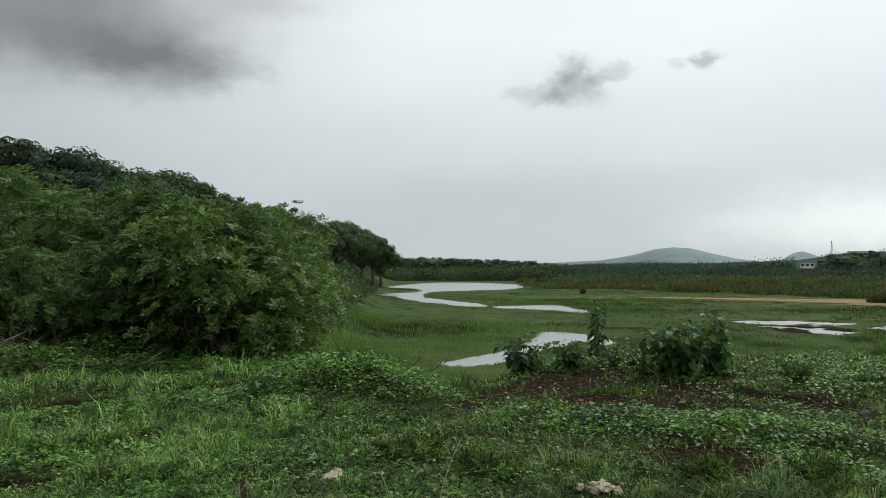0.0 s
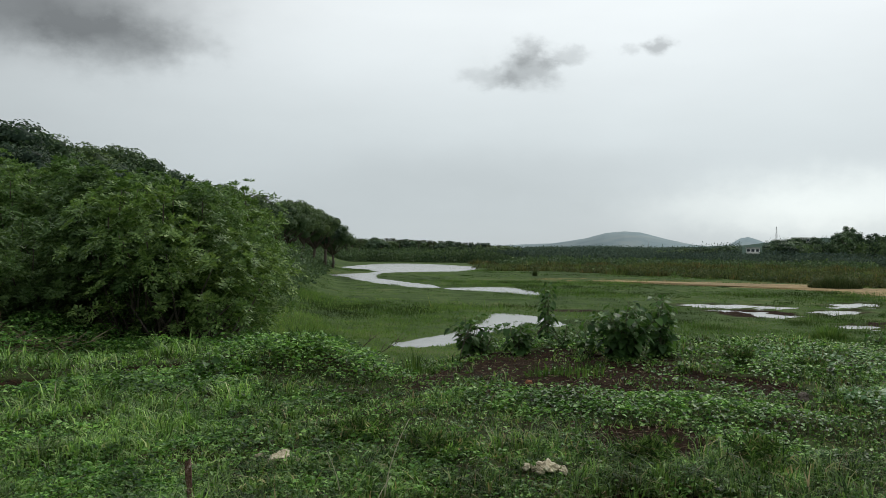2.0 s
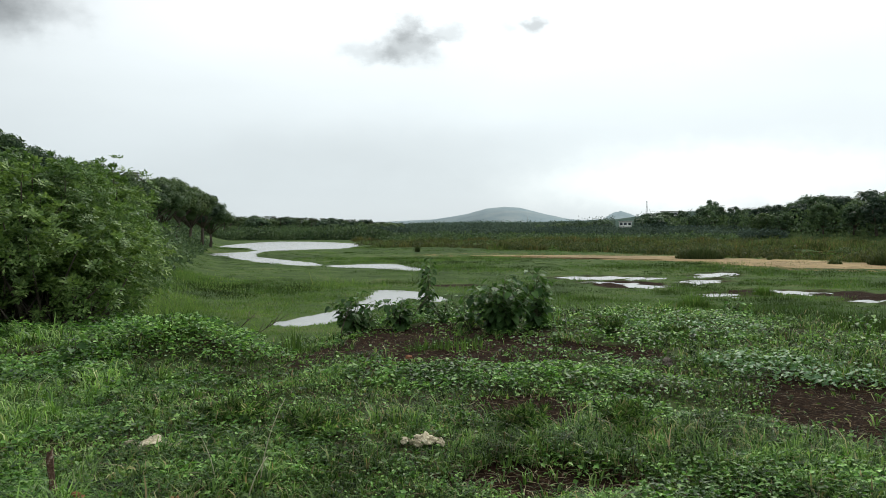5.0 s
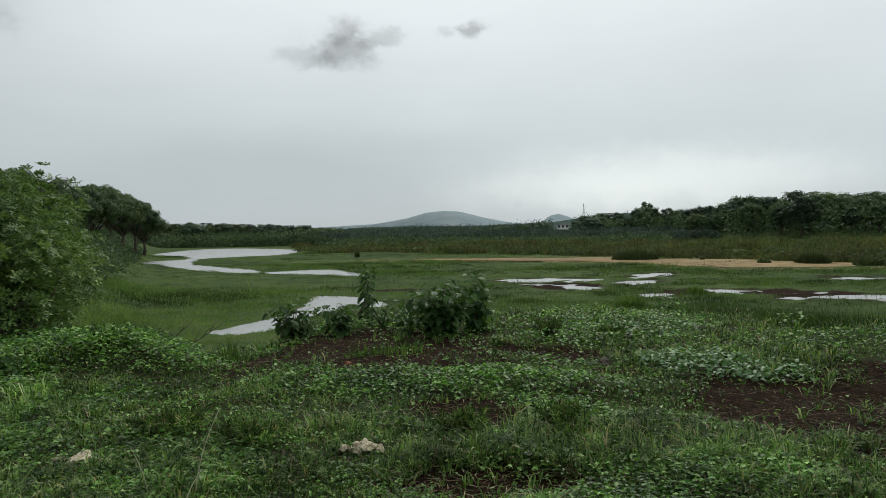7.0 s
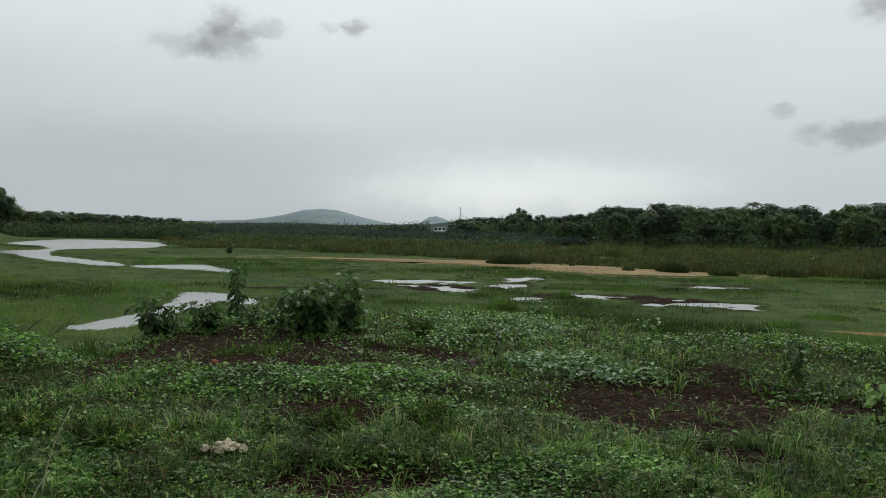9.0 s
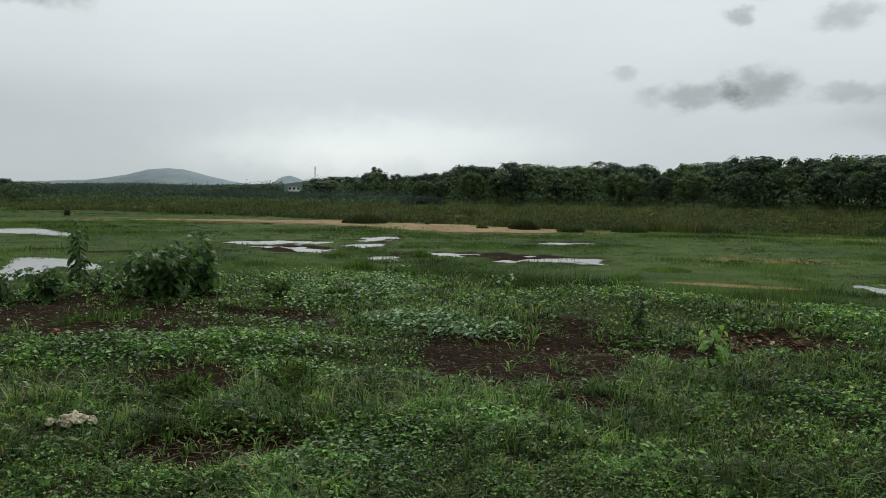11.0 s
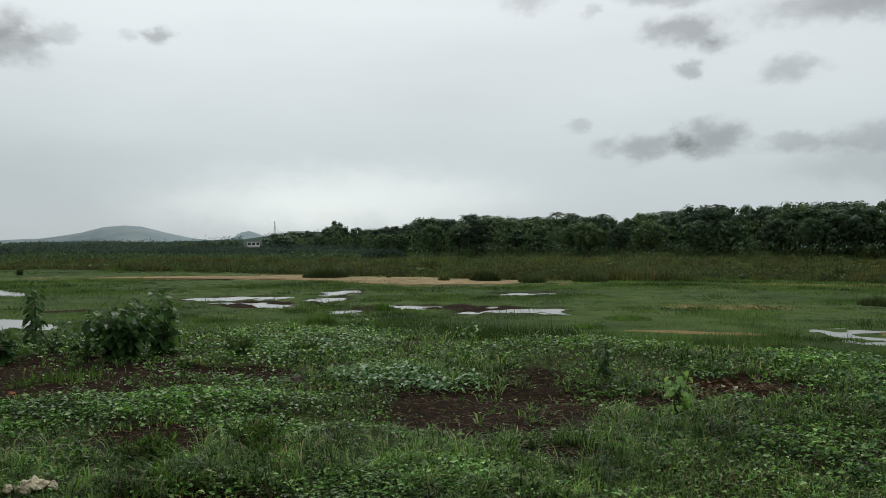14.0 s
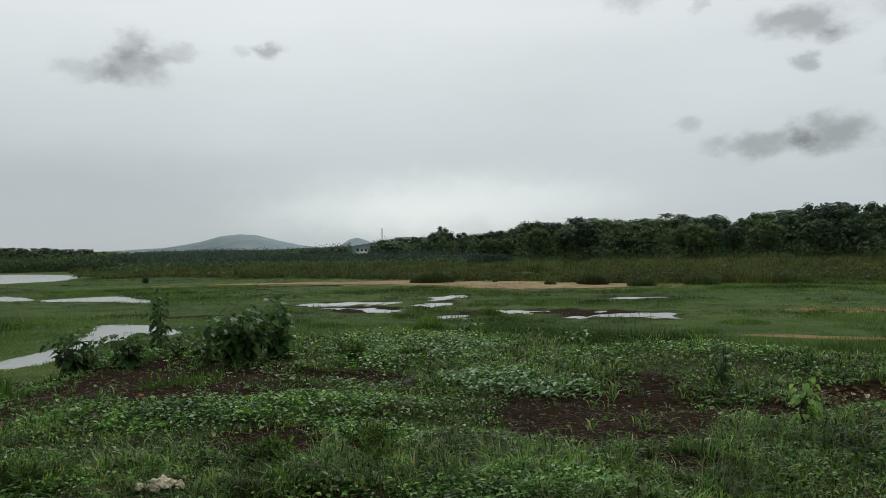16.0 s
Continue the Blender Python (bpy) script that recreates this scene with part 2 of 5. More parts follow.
def leaf_mat(name, stops, patch=0.6, patch_tint=(0.7, 0.75, 0.6), rough=0.55, gloss=0.3, through_light=0.3, by_object=0.0, clumps=0.0):
    """Foliage: each leaf or blade its own shade, broad patches of another tint, light coming through."""
    m, nt, bsdf, out = shader(name)
    geo = nt.nodes.new("ShaderNodeNewGeometry")
    r = ramp_node(nt, stops)
    nt.links.new(geo.outputs["Random Per Island"], r.inputs[0])
    n = noise_node(nt, patch, 3.0)
    soft = ramp_node(nt, [(0.38, (0, 0, 0)), (0.62, (1, 1, 1))])
    nt.links.new(n.outputs[0], soft.inputs[0])
    tint = mix_rgb(nt, soft.outputs[0], patch_tint, (1, 1, 1))
    col = mix_rgb(nt, 1.0, r.outputs[0], tint, "MULTIPLY")
    if clumps:
        fine = noise_node(nt, clumps, 2.0)
        band = ramp_node(nt, [(0.36, (0.48, 0.48, 0.5)), (0.5, (1.1, 1.1, 1.08)), (0.64, (1.5, 1.5, 1.38))])
        nt.links.new(fine.outputs[0], band.inputs[0])
        col = mix_rgb(nt, 1.0, col, band.outputs[0], "MULTIPLY")
    if by_object:
        info = nt.nodes.new("ShaderNodeObjectInfo")
        orp = ramp_node(nt, [(0.0, (1 - by_object, 1 - by_object, 1 - by_object * 0.6)), (0.5, (1, 1, 1)), (1.0, (1 + by_object, 1 + by_object * 0.7, 1))])
        nt.links.new(info.outputs["Random"], orp.inputs[0])
        col = mix_rgb(nt, 1.0, col, orp.outputs[0], "MULTIPLY")
    nt.links.new(col, bsdf.inputs["Base Color"])
    bsdf.inputs["Roughness"].default_value = rough
    bsdf.inputs["Specular IOR Level"].default_value = gloss
    tr = nt.nodes.new("ShaderNodeBsdfTranslucent")
    nt.links.new(mix_rgb(nt, 1.0, col, (1.1, 1.15, 0.75), "MULTIPLY"), tr.inputs[0])
    mx = nt.nodes.new("ShaderNodeMixShader")
    mx.inputs[0].default_value = through_light
    nt.links.new(bsdf.outputs[0], mx.inputs[1]), nt.links.new(tr.outputs[0], mx.inputs[2])
    nt.links.new(mx.outputs[0], out.inputs[0])
    return m


def solid_mat(name, stops, scale, rough=0.8, bump=0.3, detail=6.0, gloss=0.3, bump_scale=None):
    m, nt, bsdf, out = shader(name)
    n = noise_node(nt, scale, detail, 0.6)
    r = ramp_node(nt, stops)
    nt.links.new(n.outputs[0], r.inputs[0])
    big = noise_node(nt, scale * 0.13, 2.0)
    br = ramp_node(nt, [(0.35, (0.75, 0.75, 0.75)), (0.65, (1.1, 1.1, 1.1))])
    nt.links.new(big.outputs[0], br.inputs[0])
    nt.links.new(mix_rgb(nt, 1.0, r.outputs[0], br.outputs[0], "MULTIPLY"), bsdf.inputs["Base Color"])
    bsdf.inputs["Roughness"].default_value, bsdf.inputs["Specular IOR Level"].default_value = rough, gloss
    if bump:
        b = nt.nodes.new("ShaderNodeBump")
        b.inputs["Strength"].default_value, b.inputs["Distance"].default_value = bump, 0.02
        fine = noise_node(nt, bump_scale or scale * 2.5, 6.0)
        nt.links.new(fine.outputs[0], b.inputs["Height"])
        nt.links.new(b.outputs[0], bsdf.inputs["Normal"])
    return m


M_GRASS = leaf_mat("grass_blades", [(0.0, (0.022, 0.050, 0.015)), (0.35, (0.078, 0.158, 0.037)), (0.65, (0.160, 0.280, 0.068)), (0.88, (0.265, 0.40, 0.12)), (0.94, (0.40, 0.36, 0.2)), (1.0, (0.30, 0.22, 0.125))], 0.9, (0.46, 0.48, 0.45), 0.48, 0.13, clumps=4.5)
# light meadow grass; extra brightness for the left side is put into its colour
M_BRIGHT_MEADOW = leaf_mat("brightened_meadow_blades", [(0.0, (0.046, 0.095, 0.023)), (0.35, (0.130, 0.250, 0.053)), (0.65, (0.232, 0.392, 0.092)), (0.92, (0.345, 0.50, 0.155)), (1.0, (0.48, 0.45, 0.27))], 0.9, (0.56, 0.62, 0.54), 0.46, 0.2, clumps=4.5)
M_PLAIN = leaf_mat("marsh_grass", [(0.0, (0.053, 0.096, 0.030)), (0.6, (0.071, 0.126, 0.035)), (0.93, (0.096, 0.154, 0.045)), (1.0, (0.16, 0.15, 0.075))], 0.11, (0.66, 0.7, 0.68), 0.7, 0.06, 0.5, clumps=0.22)
M_SLOPE = leaf_mat("slope_grass", [(0.0, (0.105, 0.172, 0.052)), (0.6, (0.165, 0.262, 0.074)), (0.93, (0.22, 0.32, 0.10)), (1.0, (0.28, 0.25, 0.12))], 0.3, (0.62, 0.68, 0.62), 0.65, 0.06, 0.5)
M_REED = leaf_mat("reeds", [(0.0, (0.058, 0.088, 0.034)), (0.55, (0.082, 0.126, 0.044)), (0.9, (0.12, 0.15, 0.06)), (1.0, (0.20, 0.15, 0.09))], 0.06, (1.05, 0.74, 0.8), 0.65, 0.08, clumps=0.3)
M_SCRUB = leaf_mat("marsh_scrub", [(0.0, (0.049, 0.076, 0.035)), (0.6, (0.072, 0.105, 0.045)), (1.0, (0.124, 0.142, 0.069))], 0.04, (1.0, 0.82, 0.8), 0.65, 0.1)
M_CREEPER = leaf_mat("creeper_leaves", [(0.0, (0.030, 0.075, 0.02)), (0.45, (0.095, 0.22, 0.045)), (0.8, (0.190, 0.355, 0.08)), (1.0, (0.32, 0.47, 0.17))], 0.9, (0.5, 0.56, 0.48), 0.45, 0.15, clumps=4.0)
M_STRAW = leaf_mat("dry_straw", [(0.0, (0.05, 0.03, 0.016)), (0.6, (0.12, 0.08, 0.042)), (1.0, (0.34, 0.28, 0.17))], 0.9, (0.8, 0.8, 0.8), 0.7, 0.2, 0.1)
M_STALK = solid_mat("dry_stalk", [(0.3, (0.38, 0.36, 0.22)), (0.7, (0.55, 0.52, 0.36))], 20.0, 0.8, 0.0)
M_TWIG = leaf_mat("dead_twigs", [(0.0, (0.10, 0.075, 0.05)), (1.0, (0.32, 0.25, 0.17))], 2.0, (0.8, 0.8, 0.8), 0.9, 0.1, 0.0)
M_BUSH = leaf_mat("bush_leaves", [(0.0, (0.07, 0.125, 0.045)), (0.5, (0.135, 0.22, 0.072)), (1.0, (0.23, 0.33, 0.12))], 0.35, (0.62, 0.72, 0.62), 0.52, 0.2, 0.28, 0.25)
M_TREE = leaf_mat("tree_leaves", [(0.0, (0.055, 0.090, 0.052)), (0.6, (0.088, 0.140, 0.074)), (1.0, (0.14, 0.20, 0.10))], 0.15, (0.72, 0.78, 0.8), 0.6, 0.14, 0.25, 0.42)
M_BIGLEAF = leaf_mat("broad_leaves", [(0.0, (0.036, 0.08, 0.026)), (0.6, (0.07, 0.142, 0.042)), (1.0, (0.125, 0.22, 0.07))], 2.0, (0.75, 0.8, 0.75), 0.5, 0.14, 0.35)
M_PALELEAF = leaf_mat("pale_leaves", [(0.0, (0.075, 0.18, 0.07)), (1.0, (0.18, 0.31, 0.135))], 2.0, (0.85, 0.9, 0.85), 0.48, 0.3, 0.35)
M_YOUNG = leaf_mat("young_leaves", [(0.0, (0.17, 0.31, 0.08)), (1.0, (0.34, 0.49, 0.17))], 2.0, (0.85, 0.9, 0.85), 0.5, 0.2, 0.4)
# far leaves greyed and blued, with distance haze put into the colour
M_FARLEAF = leaf_mat("haze_tinted_leaves", [(0.0, (0.060, 0.088, 0.074)), (1.0, (0.125, 0.165, 0.13))], 0.03, (0.75, 0.8, 0.85), 0.9, 0.02, 0.2)
M_PALM = leaf_mat("palm_fronds", [(0.0, (0.03, 0.05, 0.015)), (1.0, (0.07, 0.10, 0.03))], 0.2, (0.8, 0.8, 0.8), 0.5, 0.3, 0.2, 0.15)
M_BARK = solid_mat("bark", [(0.3, (0.05, 0.04, 0.03)), (0.7, (0.14, 0.115, 0.09))], 9.0, 0.9, 0.5)
M_STEM = solid_mat("green_stem", [(0.3, (0.05, 0.07, 0.03)), (0.7, (0.11, 0.12, 0.06))], 30.0, 0.7, 0.2)
M_STUMP = solid_mat("weathered_post", [(0.38, (0.06, 0.03, 0.02)), (0.55, (0.15, 0.085, 0.055)), (0.66, (0.42, 0.36, 0.3))], 34.0, 0.9, 0.8)
M_SAND = solid_mat("river_sand", [(0.25, (0.125, 0.082, 0.030)), (0.5, (0.24, 0.165, 0.066)), (0.75, (0.34, 0.25, 0.115))], 0.9, 0.95, 0.3)
M_LATERITE = solid_mat("laterite", [(0.3, (0.2, 0.075, 0.035)), (0.7, (0.42, 0.2, 0.1))], 18.0, 0.95, 0.8)
M_PALESTONE = solid_mat("pale_stone", [(0.3, (0.22, 0.18, 0.10)), (0.5, (0.5, 0.44, 0.30)), (0.7, (0.68, 0.62, 0.46))], 22.0, 0.9, 0.9)
M_WHITEWALL = solid_mat("whitewash", [(0.3, (0.68, 0.68, 0.66)), (0.7, (0.82, 0.82, 0.8))], 0.6, 0.85, 0.1)
M_STEEL = solid_mat("galvanised_steel", [(0.3, (0.3, 0.31, 0.32)), (0.7, (0.45, 0.46, 0.47))], 2.0, 0.6, 0.0)
M_CONCRETE = solid_mat("concrete", [(0.3, (0.3, 0.29, 0.27)), (0.7, (0.45, 0.44, 0.41))], 3.0, 0.9, 0.2)
# aerial haze is put into the hill's blue-grey base colour
M_HILL = solid_mat("haze_tinted_hill", [(0.3, (0.215, 0.275, 0.295)), (0.5, (0.26, 0.32, 0.335)), (0.7, (0.30, 0.345, 0.345))], 0.012, 1.0, 0.0, 6.0, 0.0)
# dark green woods, tinted blue in the base colour for haze
M_RIDGE = solid_mat("haze_tinted_woods", [(0.3, (0.045, 0.07, 0.06)), (0.7, (0.08, 0.11, 0.09))], 0.05, 1.0, 0.0, 6.0, 0.0)


M_LITTER = leaf_mat("dead_leaves", [(0.0, (0.06, 0.032, 0.02)), (0.6, (0.13, 0.07, 0.042)), (0.85, (0.24, 0.16, 0.10)), (1.0, (0.55, 0.5, 0.42))], 2.0, (0.8, 0.8, 0.8), 0.8, 0.1, 0.1)


def glass_mat():
    m, nt, bsdf, out = shader("dark_window_glass")
    bsdf.inputs["Base Color"].default_value = (0.04, 0.05, 0.06, 1)
    bsdf.inputs["Roughness"].default_value = 0.1
    return m


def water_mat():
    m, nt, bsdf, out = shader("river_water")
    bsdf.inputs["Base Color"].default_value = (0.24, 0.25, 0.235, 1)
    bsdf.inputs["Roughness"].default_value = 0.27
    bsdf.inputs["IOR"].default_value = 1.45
    n = noise_node(nt, 1.6, 4.0)
    b = nt.nodes.new("ShaderNodeBump")
    b.inputs["Strength"].default_value, b.inputs["Distance"].default_value = 0.8, 0.09
    nt.links.new(n.outputs[0], b.inputs["Height"]), nt.links.new(b.outputs[0], bsdf.inputs["Normal"])
    return m


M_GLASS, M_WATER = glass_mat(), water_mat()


def ground_mat():
    """Dark wet loam, worn to red-brown, under a thin felt of low green growth."""
    m, nt, bsdf, out = shader("loam_and_low_growth")
    fine, mid, big = noise_node(nt, 14.0, 8.0, 0.65), noise_node(nt, 1.1, 5.0), noise_node(nt, 0.05, 4.0)
    soil = ramp_node(nt, [(0.3, (0.007, 0.005, 0.0035)), (0.55, (0.024, 0.014, 0.008)), (0.75, (0.07, 0.037, 0.02))])
    green = ramp_node(nt, [(0.36, (0.034, 0.052, 0.021)), (0.46, (0.050, 0.080, 0.027)), (0.55, (0.069, 0.106, 0.034)), (0.66, (0.105, 0.12, 0.048))])
    nt.links.new(fine.outputs[0], soil.inputs[0])
    patch = noise_node(nt, 0.45, 6.0, 0.6)
    both = nt.nodes.new("ShaderNodeMath")
    both.operation = "MULTIPLY_ADD"
    nt.links.new(patch.outputs[0], both.inputs[0])
    both.inputs[1].default_value = 0.55
    half = nt.nodes.new("ShaderNodeMath")
    half.operation = "MULTIPLY"
    nt.links.new(big.outputs[0], half.inputs[0])
    half.inputs[1].default_value = 0.45
    nt.links.new(half.outputs[0], both.inputs[2])
    nt.links.new(both.outputs[0], green.inputs[0])
    att = nt.nodes.new("ShaderNodeAttribute")
    att.attribute_name = "growth"
    k = nt.nodes.new("ShaderNodeMath")
    k.operation = "MULTIPLY_ADD"
    nt.links.new(mid.outputs[0], k.inputs[0])
    k.inputs[1].default_value = 0.9
    nt.links.new(att.outputs["Fac"], k.inputs[2])
    edge = ramp_node(nt, [(0.55, (0, 0, 0)), (0.95, (1, 1, 1))])
    nt.links.new(k.outputs[0], edge.inputs[0])
    sandy = nt.nodes.new("ShaderNodeAttribute")
    sandy.attribute_name = "sandy"
    ks = nt.nodes.new("ShaderNodeMath")
    ks.operation = "MULTIPLY_ADD"
    nt.links.new(mid.outputs[0], ks.inputs[0])
    ks.inputs[1].default_value = 1.3
    nt.links.new(sandy.outputs["Fac"], ks.inputs[2])
    less = nt.nodes.new("ShaderNodeMath")
    less.operation = "SUBTRACT"
    nt.links.new(ks.outputs[0], less.inputs[0])
    less.inputs[1].default_value = 0.4
    sand_edge = ramp_node(nt, [(0.58, (0, 0, 0)), (0.78, (1, 1, 1))])
    nt.links.new(less.outputs[0], sand_edge.inputs[0])
    sand = ramp_node(nt, [(0.3, (0.13, 0.09, 0.038)), (0.5, (0.225, 0.16, 0.07)), (0.7, (0.31, 0.235, 0.115))])
    nt.links.new(fine.outputs[0], sand.inputs[0])
    grown = mix_rgb(nt, edge.outputs[0], soil.outputs[0], green.outputs[0])
    nt.links.new(mix_rgb(nt, sand_edge.outputs[0], grown, sand.outputs[0]), bsdf.inputs["Base Color"])
    bsdf.inputs["Roughness"].default_value, bsdf.inputs["Specular IOR Level"].default_value = 0.95, 0.03
    b = nt.nodes.new("ShaderNodeBump")
    b.inputs["Strength"].default_value, b.inputs["Distance"].default_value = 0.9, 0.05
    nt.links.new(fine.outputs[0], b.inputs["Height"]), nt.links.new(b.outputs[0], bsdf.inputs["Normal"])
    return m


M_GROUND = ground_mat()

# ---- the lie of the land ----
PLAIN_Z = -2.0


def bank_x(y):
    """The edge of the near bank, which runs on along the river."""
    return -4.0 - 0.055 * (y - 20) + np.maximum(0, 6 - y) * 3.0


def far_bank(x, y):
    """Metres beyond the far bank's foot."""
    a, b = np.array([139.0, 299.0]), np.array([233.0, 90.0])
    n = np.array([b[1] - a[1], a[0] - b[0]]) * -1
    n = n / np.hypot(*n)
    return (x - a[0]) * n[0] + (y - a[1]) * n[1]


# bare soil: centre, half length along the sight line from the path, half width
SOIL = [(1.95, 11.2, 2.4, 1.8), (5.5, 6.4, 2.0, 1.2), (6.6, 6.0, 0.5, 1.0), (4.9, 5.5, 0.6, 0.7), (4.5, 9.9, 0.5, 0.45), (3.9, 10.4, 0.4, 0.35), (8.7, 5.6, 1.1, 0.8),
        (7.2, 2.7, 0.9, 0.35), (-3.3, 6.2, 0.15, 0.35), (2.1, 6.8, 0.7, 0.5), (1.7, 4.9, 0.4, 0.7), (4.6, 4.6, 0.35, 0.4), (-4.6, 10.2, 0.2, 0.8), (-3.2, 11.3, 0.2, 0.5), (6.5, 12.0, 0.5, 0.4)]


def soil_at(x, y):
    """1 on bare soil, 0 where plants cover it."""
    s = np.zeros_like(x, dtype=float)
    jag = fractal(x, y, 0.7, 5) - 0.5
    for cx, cy, al, ac in SOIL:
        d = np.hypot(cx, cy)
        ux, uy = cx / d, cy / d
        u, v = (x - cx) * ux + (y - cy) * uy, -(x - cx) * uy + (y - cy) * ux
        s = np.maximum(s, 1 - sstep(0.6, 1.25, np.hypot(u / al, v / ac) + jag * 0.9))
    return s


def ground_z(x, y):
    x, y = np.asarray(x, float), np.asarray(y, float)
    r, az = np.hypot(x, y), np.degrees(np.arctan2(x, y))
    xb = bank_x(y)
    bank = 1 - sstep(-5.0, 3.0, x - xb)
    z_bank = -0.45 + np.clip((xb - x) * 0.03, 0, 2.5)
    z = PLAIN_Z + (z_bank - PLAIN_Z) * bank
    z = z + (fractal(x, y, 25, 3) - 0.5) * 0.18 * sstep(25, 60, r)
    rb = np.interp(az, [-180, -60, -28, -8, -2, 3, 9, 25, 40, 50, 70, 120, 180], [14, 13, 12.5, 12.0, 11.0, 11.6, 13.5, 17, 15.5, 13.5, 12, 13, 14])
    mound = 1 - sstep(rb - 1.0, rb + 13.0, r)
    lumps = (fractal(x, y, 2.2, 11) - 0.5) * 0.22 + (fractal(x, y, 0.6, 12) - 0.5) * 0.11
    creep = 0.28 * np.exp(-(((x + 1.1) / 1.1) ** 2 + ((y - 11.2) / 1.1) ** 2))
    trench = -0.13 * np.exp(-((r - 10.9) / 0.7) ** 2) * (1 - sstep(-14, -9, az))
    near = lumps + creep + trench - 0.05 * soil_at(x, y)
    z = z + (near - z) * mound
    fb = far_bank(x, y)
    z = z + (sstep(-4, 14, fb) * 2.4 + np.clip(fb - 10, 0, 60) * 0.02) * (1 - sstep(400, 470, r))
    z = z + sstep(380, 470, r) * 0.9
    return z


def gz(x, y):
    return float(ground_z(np.array([x]), np.array([y]))[0])


def outline(ctrl, wob, seed, steps=22):
    """A closed smooth line through a few corners, made ragged like a shore."""
    c = np.array(ctrl, float)
    n = len(c)
    pts = []
    for i in range(n):
        p0, p1, p2, p3 = c[i - 1], c[i], c[(i + 1) % n], c[(i + 2) % n]
        for t in np.linspace(0, 1, steps, endpoint=False):
            pts.append(0.5 * (2 * p1 + (p2 - p0) * t + (2 * p0 - 5 * p1 + 4 * p2 - p3) * t * t + (3 * p1 - p0 - 3 * p2 + p3) * t ** 3))
    pts = np.array(pts)
    step = np.roll(pts, -1, 0) - np.roll(pts, 1, 0)
    nrm = unit(np.stack([step[:, 1], -step[:, 0]], 1))
    k = (fractal(pts[:, 0], pts[:, 1], wob * 6, seed, 3) - 0.5) * 2.6 + (fractal(pts[:, 0], pts[:, 1], wob * 1.5, seed + 5, 2) - 0.5) * 1.2
    return pts + nrm * (k * wob)[:, None]


def inside(poly, x, y):
    c = np.zeros(len(x), bool)
    for (x0, y0), (x1, y1) in zip(poly, np.roll(poly, -1, 0)):
        if y0 != y1:
            c ^= ((y0 > y) != (y1 > y)) & (x < (x1 - x0) * (y - y0) / (y1 - y0) + x0)
    return c


WATERS = [
    outline([(-12.2, 187), (-3.8, 246), (7.9, 251), (17.7, 225), (19.7, 198), (13.6, 161), (6.1, 152), (-1.0, 144), (-2.5, 136), (-2.1, 114), (1.2, 100), (4.2, 87), (2.9, 84), (0.6, 87.5), (-2.8, 96.5), (-6.5, 112), (-10.0, 127), (-6.9, 135), (-4.1, 141), (-3.9, 149), (-7.3, 170)], 0.75, 1),
    outline([(5.2, 84), (8.2, 86), (11.4, 87), (12.9, 81.5), (13.2, 74), (12.2, 70.6), (10.3, 75), (7.9, 78), (5.4, 80.6)], 0.45, 2),
    outline([(-0.1, 32.9), (1.1, 34.9), (2.6, 37.6), (3.9, 40.8), (5.3, 46.5), (5.7, 49.1), (6.9, 49.3), (8.2, 47.3), (8.8, 43.4), (8.3, 40.5), (7.4, 40.8), (6.9, 42.6), (5.8, 39.8), (4.7, 38.2), (3.6, 35.3), (2.6, 33.1), (1.4, 31.4), (0.4, 31.5)], 0.18, 3),
    outline([(20.6, 58.6), (24.9, 60.2), (28.0, 57.4), (26.0, 54.8), (22.8, 55.0), (21.1, 56.5)], 0.5, 4),
    outline([(20.2, 54.0), (22.8, 53.2), (24.2, 49.6), (22.9, 47.6), (21.4, 50.7)], 0.45, 14),
    outline([(33.4, 60.9), (37.4, 63.3), (34.5, 58.4), (31.6, 57.1)], 0.3, 5),
    outline([(28.0, 52.7), (31.0, 54.4), (29.0, 50.7), (26.4, 49.3)], 0.5, 9),
    outline([(24.0, 42.3), (25.5, 42.5), (24.3, 40.6), (23.0, 40.5)], 0.2, 8),
    outline([(28.1, 44.2), (31.1, 42.1), (33.0, 39.2), (31.5, 37.9), (29.3, 40.2)], 0.3, 6),
    outline([(28.6, 37.0), (31.7, 37.4), (35.1, 35.7), (32.7, 33.3), (29.7, 33.9), (28.1, 35.6)], 0.4, 16),
    outline([(43.7, 51.0), (47.2, 49.0), (45.5, 47.1), (42.5, 49.3)], 0.4, 17),
    outline([(34.2, 19.0), (36.5, 19.0), (39, 15.5), (37.5, 11.5), (33, 10.2), (30.2, 11.6), (31.2, 14.6), (32.2, 17.2)], 0.3, 7),
]
SANDS = [
    (outline([(25.7, 117.2), (53.7, 107.5), (56.1, 95.0), (63.1, 83.2), (61.2, 71.0), (66, 64.5), (60, 60), (52.0, 61), (44.1, 68), (43.6, 86), (24.1, 109)], 1.5, 21), 0.10),
]
# washed-out sand between the tufts: centre, half length along the sight line, half width, how bare
SAND_FLATS = [(26.2, 16.5, 0.8, 2.3, 1.0), (29.9, 21.3, 0.8, 2.8, 0.9), (29.1, 22.8, 0.7, 2.0, 0.85), (44.0, 30.0, 3.0, 6.0, 0.5), (77.0, 42.0, 3.0, 12.0, 0.75),
              (86.0, 32.0, 3.0, 10.0, 0.7), (128.0, 88.0, 10.0, 7.0, 0.8), (152.0, 129.0, 12.0, 10.0, 0.8), (120.0, 112.0, 10.0, 9.0, 0.7), (160.0, 80.0, 10.0, 9.0, 0.7), (40.0, 13.0, 3.0, 3.0, 0.5)]


